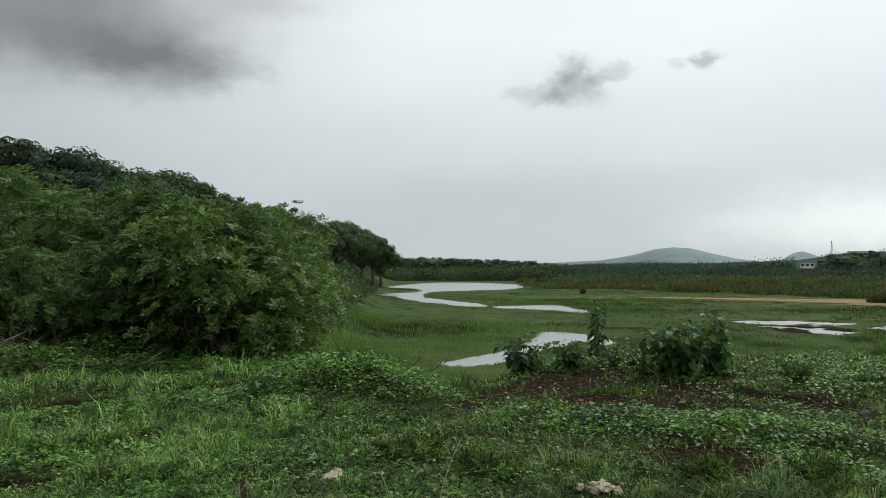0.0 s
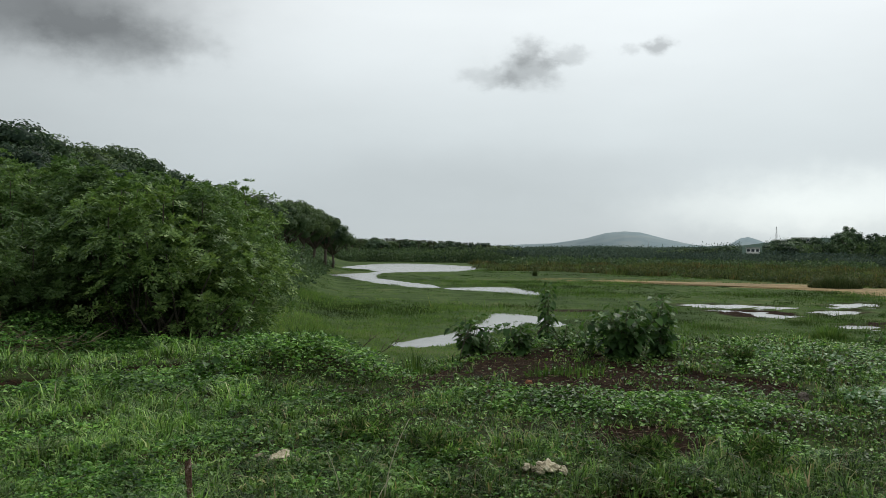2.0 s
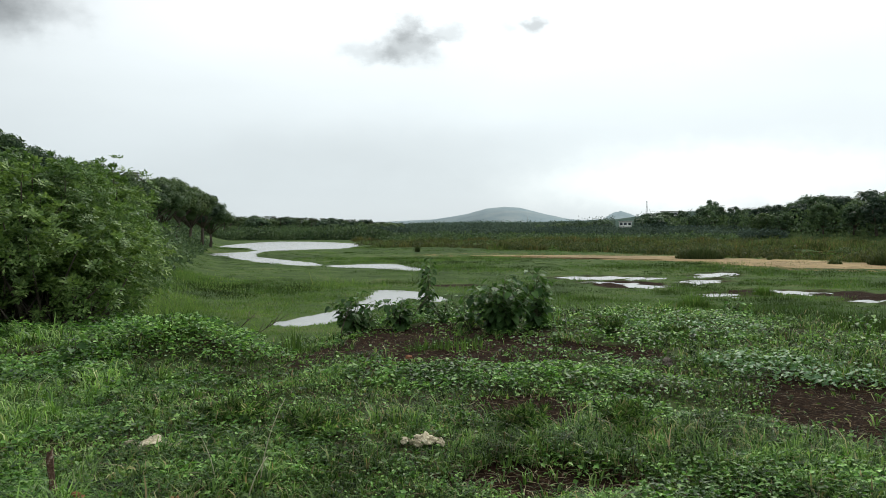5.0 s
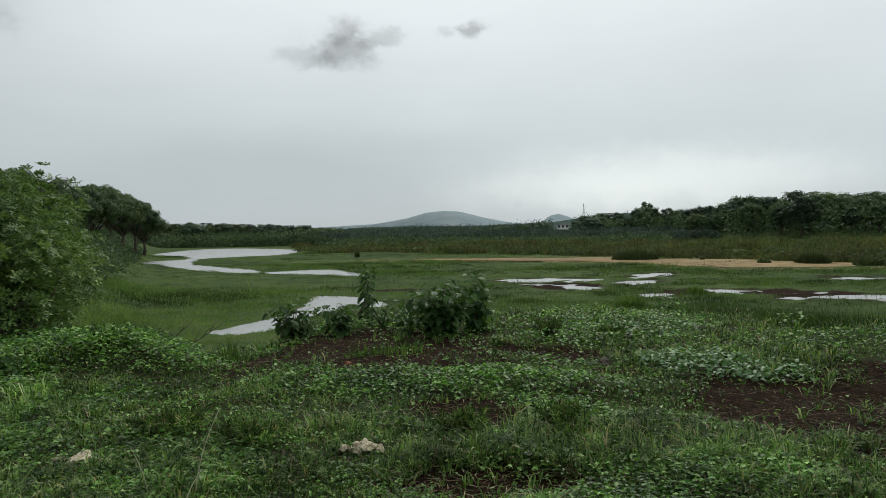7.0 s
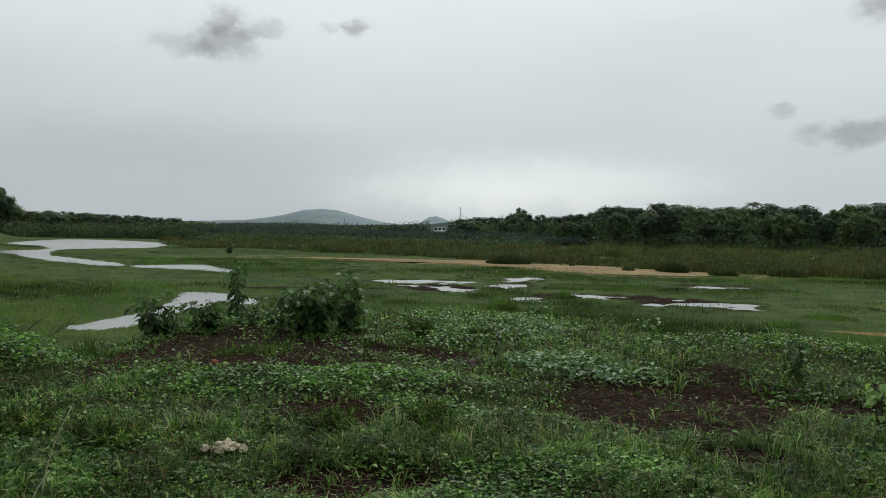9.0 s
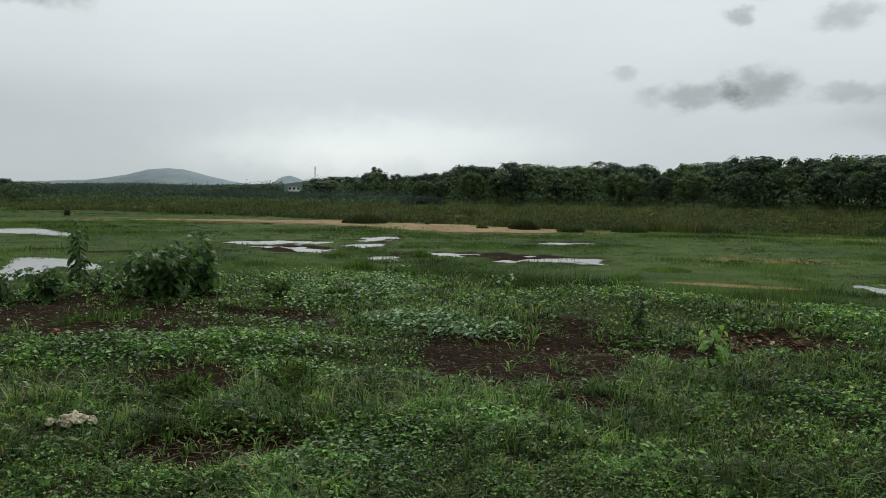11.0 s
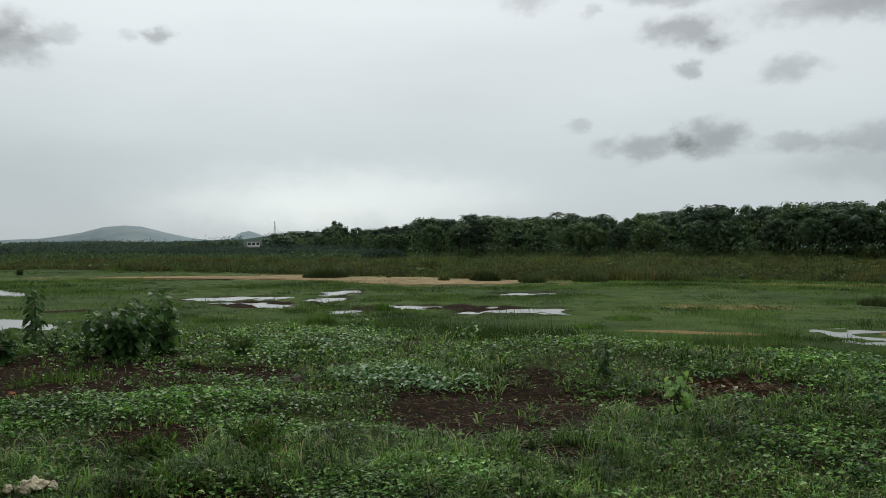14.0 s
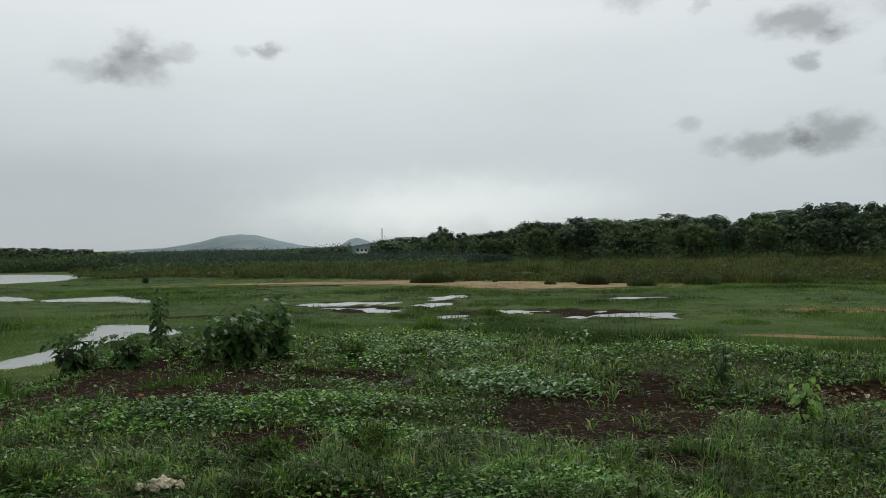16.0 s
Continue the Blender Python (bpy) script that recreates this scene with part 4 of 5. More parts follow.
# ---- bushes on the near bank ----
def spray_leaves(p, along, leaflet, count, length):
    """Feathered leaves: a drooping midrib with leaflets in pairs."""
    n = len(p)
    along = unit(along)
    side = unit(np.cross(along, np.array([0, 0, 1.0]) + rng.normal(size=(n, 3)) * 0.35))
    up = np.cross(side, along)
    geos = []
    for k in range(count):
        s = (k // 2 + 0.8) / (count / 2) if k < count - 1 else 1.0
        sg = 0.0 if k == count - 1 else (1.0 if k % 2 else -1.0)
        q = p + along * (length * s)[:, None] - np.array([0, 0, 1.0]) * (length * 0.25 * s * s)[:, None]
        al = along * (0.7 if sg else 1.0) + side * sg + rng.normal(size=(n, 3)) * 0.15 - np.array([0, 0, 0.2])
        ln = leaflet * (0.8 + 0.4 * rng.random(n))
        geos.append(leaf_geo(q, al, up, ln, ln * 0.55, 0.1, 0.1))
    return join(*geos)


def bank_bush(label, height, spread, lobes, per, leaflet):
    """A many-stemmed bush: boughs that end in flat rosettes of feathered leaves, laid in tiers, with a few shoots standing out at the top."""
    root = new("bush")
    tagged(root, label, "bush")
    d = rand_dirs(lobes)
    d[:, 2] = d[:, 2] * 0.95 + 0.02
    cen = unit(d) * rng.uniform(0.5, 0.9, (lobes, 1)) * np.array([spread, spread, height * 0.44]) + np.array([0, 0, height * 0.52])
    rad = spread * rng.uniform(0.2, 0.36, lobes)
    cen[:, 2] = np.clip(cen[:, 2], height * 0.16, height - rad * 0.95)
    stems = []
    for i in range(0, lobes):
        foot = np.array([rng.uniform(-0.4, 0.4), rng.uniform(-0.4, 0.4), -0.2])
        m = foot * 0.4 + cen[i] * 0.6 + rng.normal(size=3) * 0.15
        m[2] = cen[i][2] * 0.45
        stems.append(tube([foot, m, cen[i]], [0.035, 0.022, 0.008], 5))
    p, dd, own = shell_points(cen, rad, per, 0.45, 1.15, 0.55)
    up = dd[:, 2] > -0.75 + 0.6 * rng.random(len(dd))
    p, dd = p[up], dd[up]
    lift = np.full(len(p), 0.18)
    # shoots above the crown, each with rosettes one over the other
    for c in cen[np.argsort(-cen[:, 2])[:9]]:
        h = rng.uniform(0.12, 0.3)
        foot = c + np.array([rng.uniform(-0.3, 0.3), rng.uniform(-0.3, 0.3), spread * 0.16])
        stems.append(tube([foot - np.array([0, 0, 0.3]), foot, foot + np.array([0.04, 0.02, h])], [0.012, 0.01, 0.004], 4))
        p = np.concatenate([p, foot + np.array([[0.0, 0, h * 0.2], [0.04, 0, h]])])
        dd = np.concatenate([dd, np.array([[0.3, 0.2, 1.0], [-0.2, 0.1, 1.0]])])
        lift = np.concatenate([lift, [0.6, 1.0]])
    part("stem", make_mesh("stem", *join(*stems), M_BARK, True), root)
    n, arms = len(p), 7
    a = np.tile(np.arange(arms) * 2 * np.pi / arms, n) + np.repeat(rng.uniform(0, 6.28, n), arms)
    axis = np.repeat(unit(dd * np.array([0.55, 0.55, 0.3]) + np.array([0, 0, 0.55]) + rng.normal(size=(n, 3)) * 0.12), arms, 0)
    e1 = unit(np.cross(axis, np.array([0.3, 0.9, 0.1])))
    e2 = np.cross(axis, e1)
    out = e1 * np.cos(a)[:, None] + e2 * np.sin(a)[:, None] + axis * np.repeat(lift, arms)[:, None] + np.repeat(dd, arms, 0) * 0.35
    size = np.repeat(rng.uniform(0.1, 0.21, n) * np.where(lift > 0.3, 0.65, 1.0), arms)
    geo = spray_leaves(np.repeat(p, arms, 0), out, leaflet, 7, size)
    part("foliage", make_mesh("foliage", *geo, M_BUSH), root)
    return root


BUSH_LABEL = "dense green leafy bush on the river bank"
bushes = [bank_bush(BUSH_LABEL, 3.5, 2.0, 30, 32, 0.078), bank_bush(BUSH_LABEL, 3.5, 1.7, 26, 32, 0.075), bank_bush(BUSH_LABEL, 3.5, 2.3, 34, 32, 0.081)]
for i, (az, r, el) in enumerate([(-32, 25, 5.6), (-28, 26, 6.0), (-24, 25, 5.6), (-20.2, 23, 5.2), (-16.8, 18.6, 4.7), (-14, 18.2, 5.0), (-12.9, 19.5, 4.7), (-12.3, 22, 3.8), (-11.2, 26, 1.8), (-9.8, 30, 0.2),
                                 (-30, 31, 6.9), (-25, 31, 6.4), (-21, 29, 5.6), (-16.8, 27, 5.0), (-13.4, 30, 4.6), (-11.4, 36, 1.8), (-9.6, 44, 0.6), (-30.2, 18.6, 2.2), (-27.0, 18.4, 1.7), (-23.6, 18.9, 1.9), (-20.4, 19.4, 1.4), (-34.0, 18.6, 2.4)]):
    x, y = polar(az, r)
    plant(bushes, i, 3.55, x, y, 1.6 + r * math.tan(radians(el)) - gz(x, y) + 0.1, 61 * i, sink=0.1, fat=0.78 if az > -13.1 else 1.05)["group"] = "bushes of the near bank"

HEART_UV = [(0.07, 0.0), (-0.05, 0.16), (0.02, 0.36), (0.22, 0.47), (0.5, 0.42), (0.78, 0.22), (1.0, 0.0)]


def broad_leaf_geo(p, along, normal, length, aspect=0.9, fold=0.12, droop=0.25):
    """Heart-shaped leaves with a raised rim on either side of the midrib."""
    n = len(p)
    along = unit(along)
    side = unit(np.cross(along, normal))
    nrm = np.cross(side, along)
    uv = HEART_UV + [(u, -v) for u, v in HEART_UV[-2:0:-1]] + [(0.45, 0.0)]
    vs = []
    for u, v in uv:
        lift = fold * abs(v) * 2 - droop * u * u
        vs.append(p + (along * u + side * v * aspect + nrm * lift) * length[:, None])
    v = np.stack(vs, 1).reshape(-1, 3)
    m = len(uv)
    i = np.arange(n)[:, None] * m
    tris = np.array([[m - 1, k, (k + 1) % (m - 1)] for k in range(m - 1)])
    return v, [(i[:, :, None] + tris[None]).reshape(-1, 3)]


def leafy_plant(name, label, category, x, y, height, spread, stems, per, leaf, mat, start=0.25, lean=0.0, upright=0.3):
    """A plant of several stems, each bearing broad leaves on short stalks."""
    root = tagged(new(name), label, category)
    root.matrix_basis = pose(x, y, gz(x, y))
    sg, pp, al, nn, ll = [], [], [], [], []
    for i in range(stems):
        a = i * 2.39996 + rng.uniform(-0.4, 0.4)
        rr = spread * math.sqrt((i + 0.5) / stems) if stems > 1 else 0.05
        h = height * (1 - 0.35 * rr / max(spread, 0.01)) * rng.uniform(0.85, 1.0)
        t = np.linspace(0, 1, 6)
        s = np.stack([np.cos(a) * rr * t ** 1.3 + lean * t, np.sin(a) * rr * t ** 1.3, -0.05 + h * t], 1)
        s[1:, :2] += rng.normal(size=(5, 2)) * 0.012
        sg.append(tube(s, 0.012 - 0.008 * t, 5))
        for k in range(per):
            u = start + (1 - start) * (k + rng.random()) / per
            q = np.array([np.interp(u, t, s[:, c]) for c in range(3)])
            b = rng.uniform(0, 2 * np.pi)
            d = np.array([math.cos(b), math.sin(b), 0.0])
            d[:2] += 0.5 * np.array([math.cos(a), math.sin(a)])
            stalk = leaf * rng.uniform(0.3, 0.7)
            base = q + unit(d) * stalk + np.array([0, 0, stalk * 0.4])
            sg.append(tube([q, base], [0.004, 0.002], 3))
            pp.append(base)
            al.append(unit(d) + np.array([0, 0, rng.uniform(-0.9, upright)]))
            nn.append(np.array([0, 0, 1.0]) + unit(d) * 0.5 + rng.normal(size=3) * 0.25)
            ll.append(leaf * rng.uniform(0.55, 1.15) * (1.1 - 0.4 * u))
    part("stem", make_mesh("stem", *join(*sg), M_STEM, True), root)
    part("foliage", make_mesh("foliage", *broad_leaf_geo(np.array(pp), np.array(al), np.array(nn), np.array(ll)), mat), root)
    return root


def at(az, r):
    return polar(az, r)


# ---- plants that stand out on the bank top ----
leafy_plant("shrub", "broad-leaved dark green shrub on bare soil", "shrub", *at(15.7, 12.9), 1.06, 0.52, 18, 24, 0.18, M_BIGLEAF, 0.06)
leafy_plant("shrub", "broad-leaved dark green shrub on bare soil", "shrub", *at(18.1, 13.4), 1.2, 0.2, 7, 24, 0.17, M_BIGLEAF, 0.1)
leafy_plant("shrub", "low broad-leaved shrub beside the soil patch", "shrub", *at(13.4, 13.6), 0.8, 0.25, 5, 10, 0.17, M_BIGLEAF, 0.2)
leafy_plant("sapling", "slender upright leafy sapling by the stream", "sapling", *at(10.5, 16.0), 1.62, 0.09, 3, 40, 0.15, M_BIGLEAF, 0.2, 0.03, -0.3)
leafy_plant("shrub", "small broad-leaved plant at the soil's edge", "shrub", *at(5.4, 14.4), 0.84, 0.42, 11, 15, 0.17, M_BIGLEAF, 0.15)
leafy_plant("shrub", "small broad-leaved plant at the soil's edge", "shrub", *at(8.5, 14.2), 0.74, 0.32, 8, 12, 0.17, M_BIGLEAF, 0.2)
leafy_plant("shrub", "low leafy plant behind the soil patch", "shrub", *at(11.6, 14.8), 0.62, 0.4, 7, 10, 0.12, M_BIGLEAF, 0.2)
leafy_plant("shrub", "low leafy plant behind the soil patch", "shrub", *at(6.3, 14.4), 0.4, 0.4, 6, 8, 0.13, M_BIGLEAF, 0.2)
leafy_plant("young_plant", "pale green young plant with large drooping leaves", "plant", *at(52.8, 8.0), 0.66, 0.06, 3, 13, 0.12, M_YOUNG, 0.2, 0.02, -0.35)
leafy_plant("young_plant", "leafy weed standing in the grass", "plant", *at(48.0, 10.4), 0.62, 0.2, 5, 10, 0.1, M_BIGLEAF, 0.25)
leafy_plant("young_plant", "leafy weed standing in the grass", "plant", *at(-12.6, 10.6), 0.46, 0.12, 4, 6, 0.15, M_BIGLEAF, 0.4)
leafy_plant("young_plant", "fresh bright green weed clump in the grass", "plant", 4.1, 3.4, 0.2, 0.26, 16, 9, 0.06, M_YOUNG, 0.2)
leafy_plant("young_plant", "leafy weed on the bank's brow", "plant", *at(31.0, 17.5), 0.5, 0.3, 6, 9, 0.11, M_CREEPER, 0.2)
leafy_plant("young_plant", "leafy weed on the bank's brow", "plant", *at(38.5, 15.2), 0.45, 0.3, 6, 9, 0.11, M_CREEPER, 0.2)


def feathery_bush(x, y, height, spread, label):
    root = tagged(new("feathery_bush"), label, "bush")
    root.matrix_basis = pose(x, y, gz(x, y))
    sg, pts, dirs = [], [], []
    for i in range(40):
        a, k = rng.uniform(0, 2 * np.pi), rng.random() ** 0.6
        t = np.linspace(0, 1, 5)
        h = height * rng.uniform(0.6, 1.0)
        s = np.stack([np.cos(a) * spread * k * t, np.sin(a) * spread * k * t, h * t - 0.03], 1)
        sg.append(tube(s, 0.004 - 0.003 * t, 3))
        for u in rng.random(34) ** 0.6:
            pts.append(s[0] + (s[-1] - s[0]) * u)
            dirs.append(unit(s[-1] - s[0]) * 0.6 + rng.normal(size=3) * 0.6)
    n = len(pts)
    part("stem", make_mesh("stem", *join(*sg), M_STEM), root)
    part("foliage", make_mesh("foliage", *leaf_geo(np.array(pts), np.array(dirs), rand_dirs(n), 0.05 + 0.03 * rng.random(n), np.full(n, 0.012)), M_GRASS), root)


feathery_bush(*at(23.2, 12.3), 0.33, 0.22, "small feathery dark green bush on the turf")
feathery_bush(*at(17.5, 6.3), 0.26, 0.25, "low feathery weed clump in the grass")
feathery_bush(*at(-2.2, 6.9), 0.2, 0.3, "low feathery weed clump in the grass")
feathery_bush(*at(24.5, 6.6), 0.24, 0.3, "low feathery weed clump in the grass")
feathery_bush(*at(3.0, 6.2), 0.2, 0.3, "low feathery weed clump in the grass")
feathery_bush(*at(27.5, 12.6), 0.2, 0.25, "low feathery weed clump in the grass")


def grass_clump(x, y, height, width, blades, label, mat):
    """A standing clump of tall grass."""
    u, a = np.sqrt(rng.random(blades)), rng.uniform(0, 2 * np.pi, blades)
    px, py = x + np.cos(a) * u * width / 2, y + np.sin(a) * u * width / 2
    r = math.hypot(x, y)
    h = height * (1.0 if r < 60 else 1.45) * rng.uniform(0.45, 1.1, blades) * (1 - 0.7 * u * u)
    geo = blade_geo(on_ground(px, py) - np.array([x, y, 0]), h, (0.006 + 0.0007 * r) * rng.uniform(0.6, 1.6, blades), a + rng.normal(size=blades) * 0.7, rng.uniform(0.05, 0.5, blades), rng.uniform(0.1, 0.8, blades))
    ob = tagged(new("grass_clump", make_mesh("grass_clump", *geo, mat)), label, "grass clump")
    ob.matrix_basis = pose(x, y, 0)
    return ob


def on_ground(x, y):
    return np.stack([x, y, ground_z(x, y) - 0.01], 1)


CLUMPS = [(49.6, 90.8, 1.5, 5.6, 1500), (55.0, 84.8, 0.7, 0.6, 90), (54.2, 72.5, 0.65, 1.4, 200), (58.1, 70.1, 1.5, 3.4, 900), (60.0, 64.6, 0.95, 3.0, 500), (66.0, 62.0, 1.1, 4.0, 600), (21.9, 129.5, 1.1, 0.8, 120), (52.7, 24.9, 0.85, 2.8, 900),
          (18.8, 34.8, 1.0, 1.5, 420), (18.3, 29.3, 0.9, 1.6, 420), (22.5, 11.6, 0.8, 1.8, 600), (18.5, 21.5, 0.7, 0.9, 200), (20.0, 9.0, 0.7, 0.9, 220), (32.6, 28.0, 0.35, 2.6, 500), (26.1, 40.7, 0.8, 1.3, 300), (17.0, 17.0, 0.5, 0.7, 160), (27.5, 26.0, 0.4, 1.8, 300),
          (97.5, 51.0, 1.7, 1.9, 260), (-1.2, 10.9, 0.5, 0.7, 160), (0.3, 11.4, 0.45, 0.5, 110), (2.0, 10.9, 0.32, 0.5, 90), (2.5, 10.9, 0.3, 0.9, 160)]
for cx, cy, ch, cw, cn in CLUMPS:
    grass_clump(cx, cy, ch, cw, cn, "dark clump of tall grass on the marsh" if math.hypot(cx, cy) > 57 else "clump of tall green marsh grass", M_SCRUB if math.hypot(cx, cy) > 57 else M_PLAIN)["kind"] = "stuff"


# ---- lone things ----
def rough_stone(label, x, y, size, mat, seed, flat=0.6):
    bm = bmesh.new()
    bmesh.ops.create_icosphere(bm, subdivisions=3, radius=1.0)
    for v in bm.verts:
        k = 0.72 + 0.5 * noise.noise(v.co * 1.4 + Vector((seed, 0, 0))) + 0.16 * noise.noise(v.co * 5 + Vector((0, seed, 0)))
        v.co = Vector((v.co.x * size[0] * k, v.co.y * size[1] * k, v.co.z * size[2] * k))
    ob = tagged(new("stone", bm_mesh("stone", bm, mat)), label, "stone")
    ob.matrix_basis = pose(x, y, gz(x, y) + size[2] * 0.3 + 0.025, 0, 0, seed * 40)
    return ob


for paz, pr, spread_, count in ((-7.47, 6.15, 0.15, 6), (10.7, 5.85, 0.12, 5)):
    # a broken pale stone: a flat lump with shards lying close about it
    rough_stone("pale weathered limestone lump half sunk in grass", *at(paz, pr), (spread_, 0.1, 0.055), M_PALESTONE, paz)
    for k in range(count):
        sx, sy = at(paz, pr)
        rough_stone("small shard of pale limestone in grass", sx + rng.uniform(-1.3, 1.3) * spread_, sy + rng.uniform(-0.08, 0.1), (rng.uniform(0.03, 0.06), 0.035, 0.03), M_PALESTONE, 7.7 + k + paz)["group"] = "limestone shards"
rough_stone("red laterite stone in the grass", *at(-11.9, 5.0), (0.06, 0.05, 0.06), M_LATERITE, 3.4)
rough_stone("red laterite stone in the grass", *at(-5.9, 4.95), (0.05, 0.04, 0.05), M_LATERITE, 4.7)
rough_stone("small red laterite stone on the soil", *at(9.4, 10.1), (0.07, 0.05, 0.04), M_LATERITE, 5.2)
rough_stone("small dark stone on the soil", *at(27.0, 9.9), (0.12, 0.08, 0.07), M_BARK, 6.1)


def stump_post():
    """A short rotten stake with a split head."""
    x, y = at(-13.4, 5.14)
    t = np.linspace(0, 1, 9)
    s = np.stack([0.012 * np.sin(t * 5), 0.02 * t, -0.15 + 0.44 * t], 1)
    v, f = tube(s, 0.021 - 0.003 * t + 0.003 * np.sin(t * 17), 9)
    v[-9:, 2] += rng.uniform(-0.02, 0.02, 9)
    ob = tagged(new("stake", make_mesh("stake", v, f, M_STUMP)), "short weathered reddish wooden stake in the grass", "post")
    ob.matrix_basis = pose(x, y, gz(x, y))


stump_post()


def bare_pole(az, r, height, lean):
    """A thin bare pole stuck in the bank."""
    x, y = at(az, r)
    t = np.linspace(0, 1, 7)
    s = np.stack([lean * t + 0.012 * np.sin(t * 7), 0.02 * np.cos(t * 5), -0.2 + (height + 0.2) * t], 1)
    ob = tagged(new("pole", make_mesh("pole", *tube(s, 0.013 - 0.004 * t, 6), M_STUMP)), "thin bare grey pole standing before the bushes", "pole", "poles before the bushes")
    ob.matrix_basis = pose(x, y, gz(x, y))


for pole in ((-27.6, 17.0, 1.1, 0.05), (-26.4, 17.3, 1.0, -0.04), (-25.2, 17.6, 0.95, 0.08)):
    bare_pole(*pole)


def dead_twig(label, x, y, length, lean, turn, z=0.0):
    t = np.linspace(0, 1, 7)
    s = np.stack([length * lean * t, 0.03 * np.sin(t * 4), length * math.sqrt(max(0.05, 1 - lean * lean)) * t], 1)
    g = [tube(s, 0.009 - 0.006 * t, 5)]
    for u, b in ((0.45, 0.3), (0.65, -0.25), (0.8, 0.2)):
        q = s[int(u * 6)]
        g.append(tube([q, q + np.array([length * 0.12, b * length * 0.4, length * 0.16]), q + np.array([length * 0.2, b * length * 0.8, length * 0.2])], [0.005, 0.004, 0.002], 4))
    ob = tagged(new("dead_branch", make_mesh("dead_branch", *join(*g), M_BARK)), label, "branch")
    ob.matrix_basis = pose(x, y, gz(x, y) + z, 0, 0, turn)


dead_twig("bare dead branch poking out of the creeper", *at(-2.0, 12.3), 0.8, 0.85, 10, 0.1)
dead_twig("bare dead branch poking out of the creeper", *at(-3.0, 12.5), 0.7, 0.8, 40, 0.1)
dead_twig("bare dead stick leaning among leaves", *at(4.6, 13.5), 0.55, 0.35, 20, 0.1)
dead_twig("bare dead stick leaning among leaves", *at(9.3, 14.3), 0.6, 0.6, 5, 0.1)
dead_twig("bare dead twig standing in the turf", *at(45.0, 11.0), 0.35, 0.5, 30)


def whip(az, r, length, lean, turn):
    t = np.linspace(0, 1, 10)
    s = np.stack([length * lean * t ** 1.6, 0 * t, length * t * (1 - 0.12 * t)], 1)
    x, y = at(az, r)
    ob = tagged(new("grass_stalk", make_mesh("grass_stalk", *tube(s, 0.005 - 0.003 * t, 4), M_STALK)), "long pale dry grass stalk bending over the turf", "grass stalk")
    ob.matrix_basis = pose(x, y, gz(x, y), 0, 0, turn)


whip(-0.4, 5.2, 0.62, 0.25, -10)
whip(-3.4, 5.3, 0.34, 0.3, -200)
whip(-1.2, 5.0, 0.3, 0.4, 20)


# ---- masts and buildings beyond the marsh ----
def lattice_mast(az, r, height, label):
    x, y = polar(az, r)
    z = 1.6 + r * math.tan(radians(0.55))
    root = tagged(new("lattice_mast"), label, "mast")
    root.matrix_basis = pose(x, y, z - 10)
    h, w0, w1 = height + 10, height * 0.07, height * 0.012
    for sx, sy in ((-1, -1), (1, -1), (1, 1), (-1, 1)):
        part("leg", make_mesh("leg", *tube([(sx * w0, sy * w0, 0), (sx * w1, sy * w1, h)], [0.14, 0.1], 4), M_STEEL), root)
    for k in range(9):
        a, b = k / 9, (k + 1) / 9
        wa, wb = w0 + (w1 - w0) * a, w0 + (w1 - w0) * b
        for s in (-1, 1):
            part("brace", make_mesh("brace", *tube([(-wa * s, -wa, h * a), (wb * s, -wb, h * b)], [0.06, 0.06], 3), M_STEEL), root)


lattice_mast(25.2, 900, 21, "grey steel lattice mast on the wooded ridge")
lattice_mast(17.2, 1400, 9, "small grey steel lattice mast before the hill")


def electric_pole():
    x, y = polar(38.95, 296)
    root = tagged(new("electric_pole"), "pale concrete electric pole before the wood", "pole")
    root.matrix_basis = pose(x, y, gz(x, y), 0, 0, -39)
    part("pole_shaft", make_mesh("pole_shaft", *tube([(0, 0, -0.5), (0, 0, 8.6)], [0.24, 0.15], 6), M_CONCRETE), root)
    part("crossarm", make_mesh("crossarm", *tube([(-0.9, 0, 8.0), (0.9, 0, 8.0)], [0.09, 0.09], 4), M_STEEL), root)


electric_pole()


def box_geo(x0, x1, y0, y1, z0, z1):
    v = np.array([(x, y, z) for z in (z0, z1) for y in (y0, y1) for x in (x0, x1)], float)
    return v, [np.array([(0, 2, 3, 1), (4, 5, 7, 6), (0, 1, 5, 4), (2, 6, 7, 3), (0, 4, 6, 2), (1, 3, 7, 5)])]


def far_house(az, r, el, width, storeys, bays, label):
    x, y = polar(az, r)
    root = tagged(new("house"), label, "house")
    z = 1.6 + r * math.tan(radians(el))
    H = storeys * 3.1
    root.matrix_basis = pose(x, y, z - H, 0, 0, -az)
    part("wall", make_mesh("wall", *box_geo(-width / 2, width / 2, 0, 9, -6, H), M_WHITEWALL), root)
    part("roof", make_mesh("roof", *box_geo(-width / 2 - 0.5, width / 2 + 0.5, -0.6, 9.6, H, H + 0.35), M_CONCRETE), root)
    for s in range(storeys):
        for b in range(bays):
            cx = -width / 2 + width * (b + 0.5) / bays
            win = part("window", make_mesh("window", *box_geo(cx - 0.9, cx + 0.9, -0.04, 0.1, s * 3.1 + 0.9, s * 3.1 + 2.4), M_GLASS), root)
        part("slab_edge", make_mesh("slab_edge", *box_geo(-width / 2 - 0.2, width / 2 + 0.2, -0.5, 0.05, s * 3.1 - 0.15, s * 3.1 + 0.15), M_WHITEWALL), root)


far_house(23.8, 560, 0.5, 8.2, 2, 3, "white two-storey house among dark trees")
far_house(26.85, 590, 1.17, 15.5, 2, 7, "long low pale building on the ridge")
far_house(11.5, 1000, 0.1, 10, 1, 3, "small white house low on the far shore")


